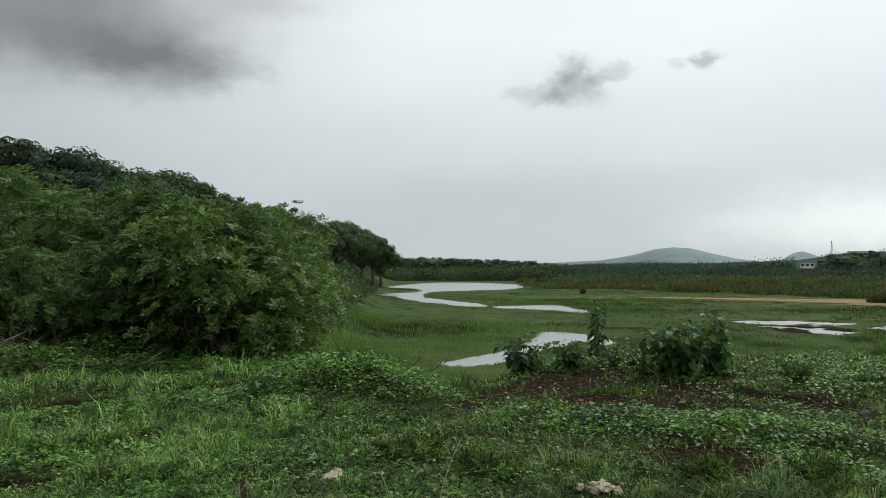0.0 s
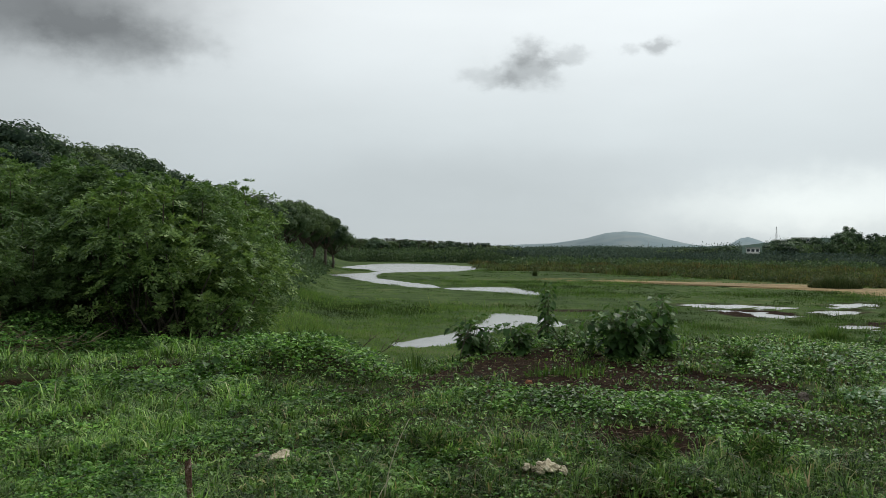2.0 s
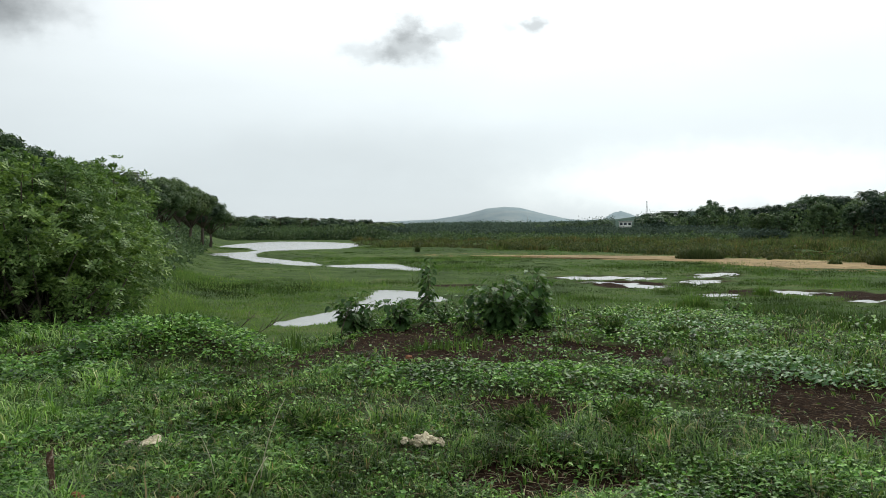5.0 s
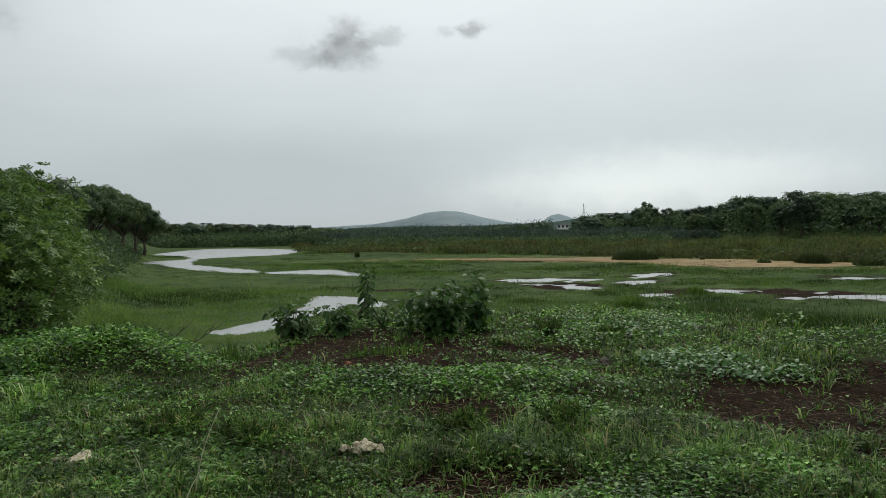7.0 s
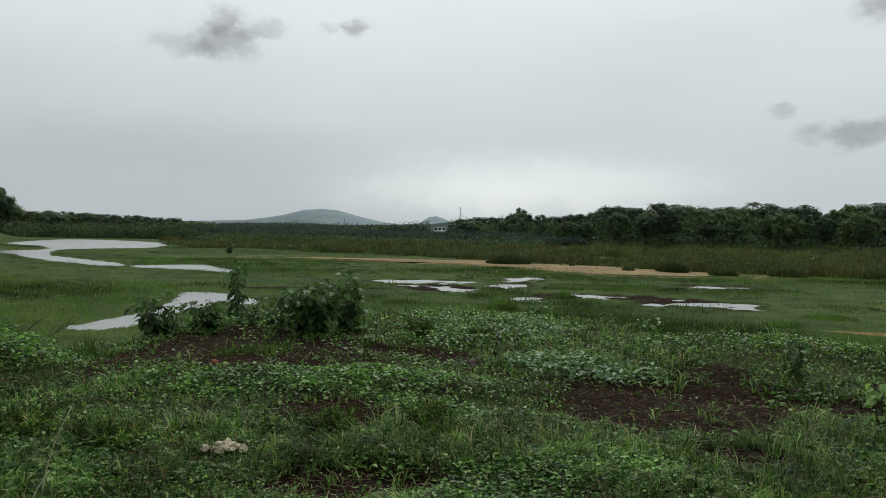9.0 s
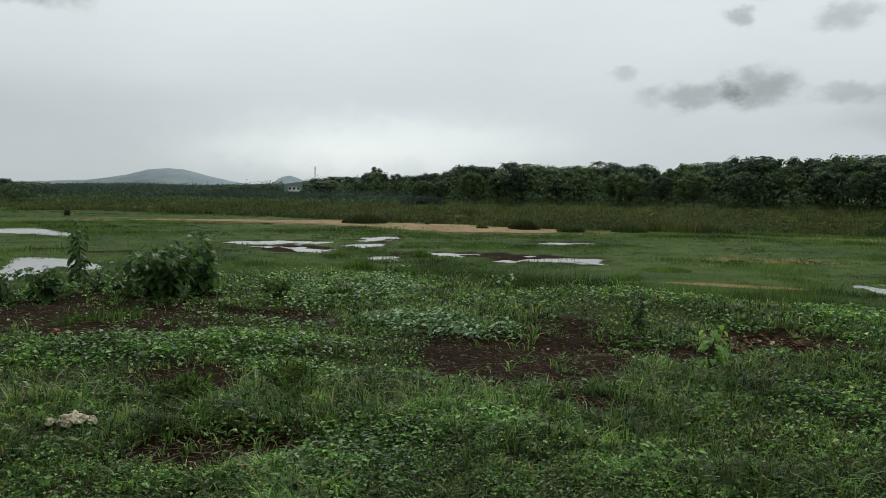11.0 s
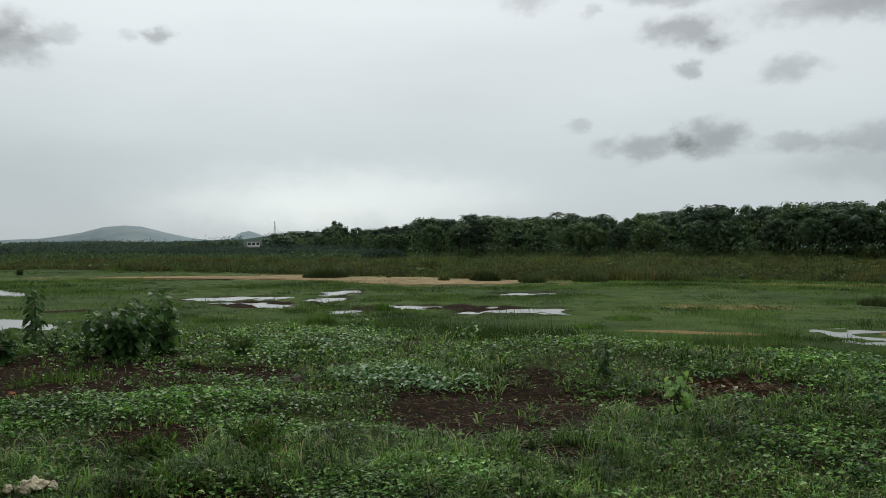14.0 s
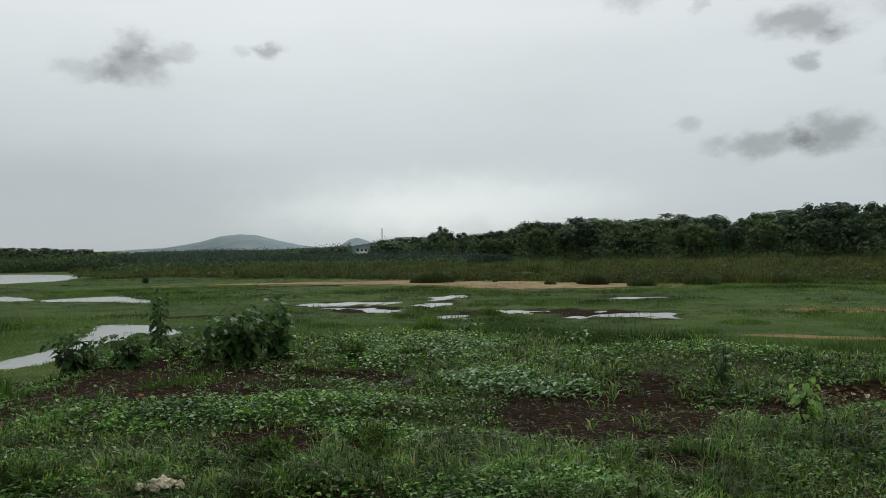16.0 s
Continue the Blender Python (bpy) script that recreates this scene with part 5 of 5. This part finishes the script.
# ---- turf, marsh grass and reeds ----
def scatter(n, r0, r1, power, az0=-36.0, az1=77.0):
    """Places over the fan of land before the path, thinning out with distance."""
    az = np.radians(rng.uniform(az0, az1, n))
    u = rng.random(n)
    if power == 1.0:
        r = r0 * (r1 / r0) ** u
    else:
        k = 1.0 - power
        r = (r0 ** k + (r1 ** k - r0 ** k) * u) ** (1 / k)
    return r * np.sin(az), r * np.cos(az), r


def stuff(name, label, geo, mat, category="grass"):
    return tagged(new(name, make_mesh(name, *geo, mat)), label, category, kind="stuff")


# leafy creepers: centre, half lengths along and across the sight line, how thick
CREEPERS = [(-1.1, 11.2, 1.3, 1.25, 1.0), (6.4, 12.6, 2.6, 2.2, 0.6), (2.4, 8.3, 0.8, 1.7, 0.6), (-2.8, 9.6, 1.1, 1.6, 0.6), (5.9, 9.0, 0.7, 0.8, 0.4), (8.9, 3.6, 1.2, 1.3, 0.35), (9.6, 9.6, 1.6, 1.6, 0.35),
            (-4.2, 6.2, 0.6, 0.9, 0.4), (3.6, 14.8, 1.0, 2.2, 0.8), (10.8, 5.2, 2.0, 2.0, 0.6), (2.6, 14.2, 0.7, 1.2, 0.7)]


def creeper_at(x, y):
    s = np.zeros_like(x)
    jag = (fractal(x, y, 0.9, 51) - 0.5) * 1.6
    for cx, cy, al, ac, k in CREEPERS:
        d = np.hypot(cx, cy)
        ux, uy = cx / d, cy / d
        u, v = (x - cx) * ux + (y - cy) * uy, -(x - cx) * uy + (y - cy) * ux
        s = np.maximum(s, k * (1 - sstep(0.55, 1.2, np.hypot(u / al, v / ac) + jag * 0.8)))
    return s


def make_turf():
    """Tufts of arching blades, with short blades and thin patches between them."""
    x, y, r = scatter(34000, 3.4, 23, 1.5)
    az = np.degrees(np.arctan2(x, y))
    lush = fractal(x, y, 1.0, 62, 3)
    keep = (rng.random(len(x)) < (1 - 0.95 * soil_at(x, y)) * (1 - 0.5 * creeper_at(x, y)) * (0.25 + 0.9 * sstep(0.3, 0.6, lush))) & open_ground(x, y)
    x, y, r, lush, az = x[keep], y[keep], r[keep], lush[keep], az[keep]
    size = (0.045 + 0.095 * sstep(0.38, 0.72, lush)) * rng.lognormal(0, 0.3, len(x)) * (0.68 + 0.32 * sstep(4.5, 8.5, r)) * (1 + 0.4 * sstep(11, 13, r) * (az < -5))
    per = 9
    n = len(x) * per
    a = rng.uniform(0, 2 * np.pi, n)
    off = np.repeat(size, per) * 0.3 * rng.random(n)
    bx, by = np.repeat(x, per) + np.cos(a) * off, np.repeat(y, per) + np.sin(a) * off
    h = np.repeat(size, per) * rng.uniform(0.5, 1.25, n)
    w = (0.0045 + 0.0008 * np.repeat(r, per)) * rng.uniform(0.6, 1.7, n)
    tufts = blade_geo(on_ground(bx, by), h * 1.1, w, a + rng.normal(size=n) * 0.5, rng.uniform(0.1, 0.9, n), rng.uniform(0.2, 1.0, n))
    x, y, r = scatter(190000, 3.6, 23, 1.45)
    bare = fractal(x, y, 0.5, 63, 2)
    keep = (rng.random(len(x)) < (1 - 0.96 * soil_at(x, y)) * (1 - 0.6 * creeper_at(x, y)) * (0.06 + 0.94 * sstep(0.38, 0.56, bare))) & open_ground(x, y)
    x, y, r = x[keep], y[keep], r[keep]
    n = len(x)
    h = rng.uniform(0.025, 0.085, n)
    w = (0.004 + 0.0008 * r) * rng.uniform(0.6, 1.6, n)
    low = blade_geo(on_ground(x, y), h, w, rng.uniform(0, 2 * np.pi, n), rng.uniform(0.1, 1.0, n), rng.uniform(0.0, 0.9, n))
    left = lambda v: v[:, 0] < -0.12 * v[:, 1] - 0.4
    (v1, (q1, t1)), (v2, (q2, t2)) = tufts, low
    verts, quads, tris = np.concatenate([v1, v2]), np.concatenate([q1, q2 + len(v1)]), np.concatenate([t1, t2 + len(v1)])
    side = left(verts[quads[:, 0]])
    for pick, mat, label in ((~side, M_GRASS, "short wet green turf with scattered dry blades"), (side, M_BRIGHT_MEADOW, "light green meadow grass before the bushes, brightened in its colour")):
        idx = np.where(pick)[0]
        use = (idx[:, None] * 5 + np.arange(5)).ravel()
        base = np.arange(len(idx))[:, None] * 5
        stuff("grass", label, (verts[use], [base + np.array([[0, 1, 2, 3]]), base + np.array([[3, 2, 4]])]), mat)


def make_off_view_turf():
    """Short turf added outside the view, where one stands and on behind."""
    n = 13000
    az, r = rng.uniform(0, 2 * np.pi, n), 0.15 + 13.0 * rng.random(n) ** 0.9
    x, y = r * np.sin(az), r * np.cos(az)
    deg = np.degrees(az)
    keep = (r < 3.7) | ((deg > 76) & (deg < 324))
    keep &= rng.random(n) < 0.35 + 0.65 * sstep(0.35, 0.6, fractal(x, y, 0.9, 64))
    x, y = x[keep], y[keep]
    p, h, w, a, lean = tufted(x, y, rng.uniform(0.04, 0.09, len(x)), 14, 0.9, np.full(len(x), 0.008))
    stuff("grass", "short turf added on the loam outside the view", blade_geo(p, h, w, a, lean, rng.uniform(0.2, 0.9, len(p))), M_GRASS)


def make_creeper():
    x, y, r = scatter(330000, 3.8, 21, 1.35)
    c = creeper_at(x, y)
    weed = sstep(0.52, 0.7, fractal(x, y, 0.8, 71))
    keep = rng.random(len(x)) < np.maximum(c, 0.34 * weed + 0.02) * (1 - 0.92 * soil_at(x, y))
    x, y, c = x[keep], y[keep], c[keep]
    n = len(x)
    p = on_ground(x, y)
    p[:, 2] += (0.03 + 0.10 * rng.random(n) ** 0.7) * (0.6 + 0.8 * c) + 0.12 * c * fractal(x, y, 0.5, 72)
    a = rng.uniform(0, 2 * np.pi, n)
    along = np.stack([np.cos(a), np.sin(a), rng.uniform(-0.3, 0.5, n)], 1)
    normal = np.array([0, 0, 1.0]) + rng.normal(size=(n, 3)) * 0.32
    ln = rng.uniform(0.032, 0.066, n) * np.clip(0.36 + 0.085 * np.hypot(x, y), 0.5, 1.25)
    stuff("creeper", "low creeping vine leaves covering the bank top", leaf_geo(p, along, normal, ln, ln * 0.75), M_CREEPER, "creeper")


def make_weeds():
    """Small broad-leaved weeds through the turf, and taller ones at the foot of the bushes."""
    x, y, r = scatter(110000, 3.7, 14, 1.4)
    keep = rng.random(len(x)) < (0.12 + 0.7 * sstep(0.45, 0.62, fractal(x, y, 0.5, 75))) * (1 - 0.9 * soil_at(x, y))
    x, y = x[keep], y[keep]
    n = len(x)
    p = on_ground(x, y)
    p[:, 2] += 0.02 + 0.09 * rng.random(n)
    a = rng.uniform(0, 2 * np.pi, n)
    ln = rng.uniform(0.018, 0.042, n) * np.clip(0.5 + 0.08 * np.hypot(x, y), 0.7, 1.4)
    low = leaf_geo(p, np.stack([np.cos(a), np.sin(a), rng.uniform(-0.2, 0.7, n)], 1), np.array([0, 0, 1.0]) + rng.normal(size=(n, 3)) * 0.5, ln, ln * 0.6)
    n = 20000
    az, r = np.radians(rng.uniform(-36, -8, n)), rng.uniform(15.0, 18.8, n)
    x, y = r * np.sin(az), r * np.cos(az)
    hgt = 0.15 + 0.75 * fractal(x, y, 1.1, 76) ** 1.5
    p = on_ground(x, y)
    p[:, 2] += hgt * rng.random(n)
    a = rng.uniform(0, 2 * np.pi, n)
    ln = rng.uniform(0.05, 0.12, n)
    tall = leaf_geo(p, np.stack([np.cos(a), np.sin(a), rng.uniform(-0.4, 0.8, n)], 1), np.array([0, 0, 1.0]) + rng.normal(size=(n, 3)) * 0.5, ln, ln * 0.5)
    stuff("weeds", "small broad-leaved weeds growing through the turf", join(low, tall), M_CREEPER, "weeds")


def ground_vine(x, y, along, across, count, leaf, label):
    """A trailing vine with large leaves held just above the soil."""
    root = tagged(new("trailing_vine"), label, "vine")
    z0 = gz(x, y)
    root.matrix_basis = pose(x, y, z0)
    u, a = np.sqrt(rng.random(count)), rng.uniform(0, 2 * np.pi, count)
    d = np.array([x, y]) / math.hypot(x, y)
    lx, ly = u * np.cos(a) * along, u * np.sin(a) * across
    px, py = lx * d[0] - ly * d[1], lx * d[1] + ly * d[0]
    z = ground_z(px + x, py + y) - z0 + rng.uniform(0.06, 0.16, count)
    h = rng.uniform(0, 2 * np.pi, count)
    geo = broad_leaf_geo(np.stack([px, py, z], 1), np.stack([np.cos(h), np.sin(h), rng.uniform(-0.4, 0.2, count)], 1), np.array([0, 0, 1.0]) + rng.normal(size=(count, 3)) * 0.25, leaf * rng.uniform(0.6, 1.2, count))
    part("foliage", make_mesh("foliage", *geo, M_PALELEAF), root)
    runs = []
    for k in range(9):
        t = np.linspace(-1, 1, 8)
        b = rng.uniform(0, np.pi)
        rx, ry = np.cos(b) * t * along + 0.1 * np.sin(t * 5 + k), np.sin(b) * t * across + 0.08 * np.cos(t * 4 + k)
        qx, qy = rx * d[0] - ry * d[1], rx * d[1] + ry * d[0]
        runs.append(tube(np.stack([qx, qy, ground_z(qx + x, qy + y) - z0 + 0.03], 1), np.full(8, 0.005), 4))
    part("runner", make_mesh("runner", *join(*runs), M_STEM), root)


def make_straw():
    x, y, r = scatter(56000, 3.8, 16, 1.3)
    keep = rng.random(len(x)) < 0.22 + 0.8 * soil_at(x, y) + 0.25 * sstep(0.6, 0.75, fractal(x, y, 1.3, 81))
    keep &= rng.random(len(x)) < 0.62
    x, y, r = x[keep], y[keep], r[keep]
    n = len(x)
    p = on_ground(x, y)
    p[:, 2] += 0.015 + 0.03 * rng.random(n)
    a = rng.uniform(0, 2 * np.pi, n)
    along = np.stack([np.cos(a), np.sin(a), rng.uniform(-0.1, 0.25, n)], 1)
    stuff("straw_litter", "dry brown straw and stalks lying on the soil", leaf_geo(p, along, np.tile([0, 0, 1.0], (n, 1)), rng.uniform(0.03, 0.16, n), rng.uniform(0.003, 0.008, n) * (1 + 0.04 * r), 0.1, 0.05), M_STRAW, "straw")


def make_leaf_litter(cx, cy):
    """Dead leaves and husks rotting in a heap on the soil."""
    n = 420
    a, u = rng.uniform(0, 2 * np.pi, n), rng.random(n) ** 0.6
    x, y = cx + np.cos(a) * u * 0.85, cy + np.sin(a) * u * 0.75
    p = on_ground(x, y)
    p[:, 2] += 0.02 + 0.09 * rng.random(n) * (1 - u)
    h = rng.uniform(0, 2 * np.pi, n)
    along = np.stack([np.cos(h), np.sin(h), rng.uniform(-0.25, 0.4, n)], 1)
    ln = rng.uniform(0.06, 0.17, n)
    stuff("leaf_litter", "heap of dead red-brown leaves and pale husks", leaf_geo(p, along, np.array([0, 0, 1.0]) + rng.normal(size=(n, 3)) * 0.5, ln, ln * 0.42, 0.3, 0.2), M_LITTER, "dead leaves")


def make_brushwood():
    n = 1100
    az, r = np.radians(rng.uniform(-33, -20, n)), rng.uniform(15.2, 17.0, n)
    x, y = r * np.sin(az), r * np.cos(az)
    p = on_ground(x, y)
    heap = sstep(0.4, 0.7, fractal(x, y, 1.5, 91))
    p[:, 2] += rng.random(n) * 0.45 * heap
    a = rng.uniform(0, 2 * np.pi, n)
    along = np.stack([np.cos(a), np.sin(a), rng.uniform(-0.3, 0.5, n)], 1)
    stuff("brushwood", "heap of dry cut brushwood below the bushes", leaf_geo(p, along, rand_dirs(n), rng.uniform(0.2, 0.7, n), rng.uniform(0.005, 0.011, n), 0.3, 0.1), M_TWIG, "brushwood")


def thin_water(x, y):
    """Where plants may stand: dry land, and a few in the shallow pools."""
    return open_ground(x, y, False) | ((rng.random(len(x)) < 0.05) & (np.hypot(x - 28, y - 46) < 22))


def make_slope_grass():
    x, y, r = scatter(33000, 15, 64, 1.25)
    lush = fractal(x, y, 5, 102, 3)
    keep = thin_water(x, y) & (rng.random(len(x)) < (1 - 0.8 * near_shore(x, y)) * (1 - 0.9 * mud_at(x, y)) * (1 - flats_at(x, y))) & (rng.random(len(x)) < 0.25 + 0.9 * sstep(0.35, 0.6, lush))
    x, y, r, lush = x[keep], y[keep], r[keep], lush[keep]
    size = (0.07 + 0.16 * sstep(0.4, 0.75, lush)) * rng.lognormal(0, 0.4, len(x)) * (1 - 0.65 * (1 - sstep(1.0, 3.5, shore_gap(x, y, WATERS[2:3]))))
    left = x < 0.11 * y - 0.5
    for pick, mat, label in ((~left, M_PLAIN, "soft green grass on the slope to the marsh"), (left, M_SLOPE, "light green grass between the bushes and the stream")):
        stuff("grass", label, spike_geo(*tufted(x[pick], y[pick], size[pick], 16, 3.0, (0.003 + 0.0005 * r)[pick])), mat)


def make_marsh():
    x, y, r = scatter(30000, 40, 185, 0.9, -8, 77)
    dense = fractal(x, y, 16, 111, 3)
    keep = thin_water(x, y) & (open_ground(x, y) | (rng.random(len(x)) < 0.4)) & (x > bank_x(y) - 3) & (rng.random(len(x)) < 0.25 + 0.8 * sstep(0.3, 0.7, dense)) & (rng.random(len(x)) < (1 - 0.7 * near_shore(x, y)) * (1 - 0.9 * mud_at(x, y)))
    x, y, r, dense = x[keep], y[keep], r[keep], dense[keep]
    size = (0.10 + 0.16 * sstep(0.35, 0.75, dense)) * rng.lognormal(0, 0.25, len(x))
    geo = spike_geo(*tufted(x, y, size * 0.85, 14, 5.0, 0.0006 * r))
    stuff("marsh_grass", "tall green marsh grass on the river bed", geo, M_PLAIN)


def make_reeds():
    x, y, r = scatter(9500, 86, 330, 1.0, -5.0, 80)
    az = np.degrees(np.arctan2(x, y))
    clump = fractal(x, y, 26, 121, 3)
    start = np.interp(az, [-5, 4.5, 5.5, 6.5, 10, 18, 25, 33, 40, 55, 80], [400, 400, 220, 165, 165, 140, 114, 100, 90, 92, 96]) + 16 * (fractal(x, y, 14, 124, 2) - 0.5)
    belt = sstep(0, 1, (r - start) / 4) * (r < np.interp(az, [5, 28, 36, 80], [262, 262, 262, 330]))
    keep = open_ground(x, y) & (far_bank(x, y) < 6) & (rng.random(len(x)) < belt * (1 - flats_at(x, y)) * (0.28 + 0.72 * sstep(0.40, 0.52, 0.5 * clump + 0.5 * fractal(x, y, 8, 122, 2))))
    x, y, r, clump = x[keep], y[keep], r[keep], clump[keep]
    lump = fractal(x, y, 9, 122, 2)
    high = np.minimum((0.34 + 0.25 * sstep(0.4, 0.7, clump) + 1.35 * sstep(0.52, 0.68, lump)) * rng.lognormal(0, 0.25, len(x)), 2.2)
    wide = high * rng.uniform(0.9, 1.9, len(x))
    # domed clumps of arching reeds, lower towards their rims
    per = 58
    n = len(x) * per
    a, u = rng.uniform(0, 2 * np.pi, n), np.sqrt(rng.random(n))
    off = np.repeat(wide, per) * u
    p = on_ground(np.repeat(x, per) + np.cos(a) * off, np.repeat(y, per) + np.sin(a) * off)
    h = np.repeat(high, per) * (1.05 - 0.7 * u * u) * rng.uniform(0.6, 1.1, n)
    geo = spike_geo(p, h, 0.0010 * np.repeat(r, per) * rng.uniform(0.6, 1.5, n), a + rng.normal(size=n) * 0.5, rng.uniform(0.1, 0.7, n))
    # rounded scrub among the reeds
    cx, cy, cr = scatter(9000, 86, 330, 1.0, 5.5, 80)
    caz = np.degrees(np.arctan2(cx, cy))
    front = np.interp(caz, [5.5, 6.5, 10, 18, 25, 33, 40, 55, 80], [175, 165, 165, 142, 118, 104, 94, 95, 99]) + 12 * (fractal(cx, cy, 14, 124, 2) - 0.5)
    deep = cr - front
    keep = open_ground(cx, cy) & (far_bank(cx, cy) < 4) & (deep > 0) & (rng.random(len(cx)) < (1 - flats_at(cx, cy)) * (0.04 + np.exp(-deep / 9) * sstep(0.42, 0.56, fractal(cx, cy, 15, 123, 2)) + 0.35 * sstep(0.55, 0.68, fractal(cx, cy, 22, 125, 2))))
    cx, cy = cx[keep], cy[keep]
    size = rng.lognormal(-0.1, 0.4, len(cx))
    per = 40
    d = rand_dirs(len(cx) * per)
    d[:, 2] = np.abs(d[:, 2])
    p = np.repeat(on_ground(cx, cy), per, 0) + d * (np.repeat(size, per) * rng.uniform(0.6, 1.1, len(d)))[:, None] * np.array([1.7, 1.7, 1.0])
    ln = rng.uniform(0.25, 0.5, len(d))
    low = leaf_geo(p, np.cross(d, rand_dirs(len(d))) + np.array([0, 0, 0.4]), d + rand_dirs(len(d)) * 0.5, ln, ln * 0.7)
    stuff("scrub", "low rounded dark scrub among the reeds", low, M_SCRUB, "scrub")
    stuff("reeds", "belt of tall dark green reeds across the marsh", geo, M_REED, "reeds")


def make_undergrowth():
    """Scrub that fills the foot of the woods."""
    n = 34000
    a, b = np.array([139.0, 299.0]), np.array([233.0, 90.0])
    u = rng.uniform(-0.02, 1.5, n)
    nr = np.array([b[1] - a[1], a[0] - b[0]]) * -1
    nr = nr / np.hypot(*nr)
    back = rng.uniform(2, 52, n)
    p2 = a + (b - a) * u[:, None] + nr * back[:, None]
    x, y = p2[:, 0], p2[:, 1]
    top = 6.0 + 6.0 * fractal(x, y, 12, 131)
    az = np.degrees(np.arctan2(x, y))
    roof = 1.6 + np.hypot(x, y) * np.tan(np.radians(np.interp(az, *zip(*TOPS)) * 0.66)) - ground_z(x, y)
    z = ground_z(x, y) + rng.random(n) * np.minimum(top * sstep(-4, 7, back) * (1 + back / 60), roof)
    d = rand_dirs(n)
    geo1 = leaf_geo(np.stack([x, y, z], 1), d + np.array([0, 0, -0.3]), rand_dirs(n) + np.array([0, 0, 0.5]), rng.uniform(0.7, 1.5, n), rng.uniform(0.5, 1.0, n))
    m = 34000
    az, r = np.radians(rng.uniform(-7, 9, m)), rng.uniform(280, 335, m)
    x, y = r * np.sin(az), r * np.cos(az)
    z = ground_z(x, y) + rng.random(m) * (1.6 + 5.2 * fractal(x, y, 16, 132, 2)) * (1 - 0.6 * sstep(5.0, 9.0, np.degrees(az)))
    geo2 = leaf_geo(np.stack([x, y, z], 1), rand_dirs(m), rand_dirs(m) + np.array([0, 0, 0.5]), rng.uniform(0.5, 1.0, m), rng.uniform(0.35, 0.7, m))
    m = 14000
    t = rng.random(m)
    y = 40 + 150 * t ** 1.2
    x = bank_x(y) - rng.uniform(0.5, 16, m)
    z = ground_z(x, y) + rng.random(m) * (1.5 + 5.0 * fractal(x, y, 8, 133)) * sstep(0.5, 6, bank_x(y) - x)
    geo3 = leaf_geo(np.stack([x, y, z], 1), rand_dirs(m), rand_dirs(m) + np.array([0, 0, 0.5]), rng.uniform(0.3, 0.6, m), rng.uniform(0.2, 0.4, m))
    m = 16000
    az, r = np.radians(rng.uniform(7, 31, m)), rng.uniform(268, 340, m)
    x, y = r * np.sin(az), r * np.cos(az)
    z = ground_z(x, y) + rng.random(m) * (0.8 + 3.0 * fractal(x, y, 18, 134, 2))
    geo4 = leaf_geo(np.stack([x, y, z], 1), rand_dirs(m), rand_dirs(m) + np.array([0, 0, 0.5]), rng.uniform(0.6, 1.2, m), rng.uniform(0.4, 0.8, m))
    stuff("undergrowth", "tangled dark scrub at the foot of the woods", join(geo1, geo2, geo3, geo4), M_TREE, "scrub")


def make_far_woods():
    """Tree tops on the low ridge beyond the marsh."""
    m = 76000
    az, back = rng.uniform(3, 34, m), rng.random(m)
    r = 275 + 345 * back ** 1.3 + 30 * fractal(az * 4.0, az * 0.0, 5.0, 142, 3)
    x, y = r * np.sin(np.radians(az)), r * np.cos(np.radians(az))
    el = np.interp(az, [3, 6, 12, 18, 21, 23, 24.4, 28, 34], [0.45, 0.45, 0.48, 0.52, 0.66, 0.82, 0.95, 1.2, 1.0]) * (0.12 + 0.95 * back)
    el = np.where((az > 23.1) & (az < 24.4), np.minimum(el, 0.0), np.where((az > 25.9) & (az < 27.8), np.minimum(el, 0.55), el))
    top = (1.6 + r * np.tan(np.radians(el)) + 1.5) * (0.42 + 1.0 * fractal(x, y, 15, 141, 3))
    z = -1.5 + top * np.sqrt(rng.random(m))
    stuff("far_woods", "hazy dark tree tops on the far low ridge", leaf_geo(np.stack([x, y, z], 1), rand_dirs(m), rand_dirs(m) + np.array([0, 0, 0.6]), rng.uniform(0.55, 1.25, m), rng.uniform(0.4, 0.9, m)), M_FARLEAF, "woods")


make_far_woods()
make_turf()
make_off_view_turf()
make_creeper()
make_weeds()
ground_vine(5.7, 8.3, 0.6, 1.0, 560, 0.06, "trailing vine with pale blue-green leaves edging the soil")
ground_vine(*at(28.0, 13.6), 1.0, 1.2, 420, 0.065, "trailing vine with pale blue-green leaves on the turf")
make_straw()
make_leaf_litter(8.2, 5.7)
make_brushwood()
make_slope_grass()
make_marsh()
make_reeds()
make_undergrowth()
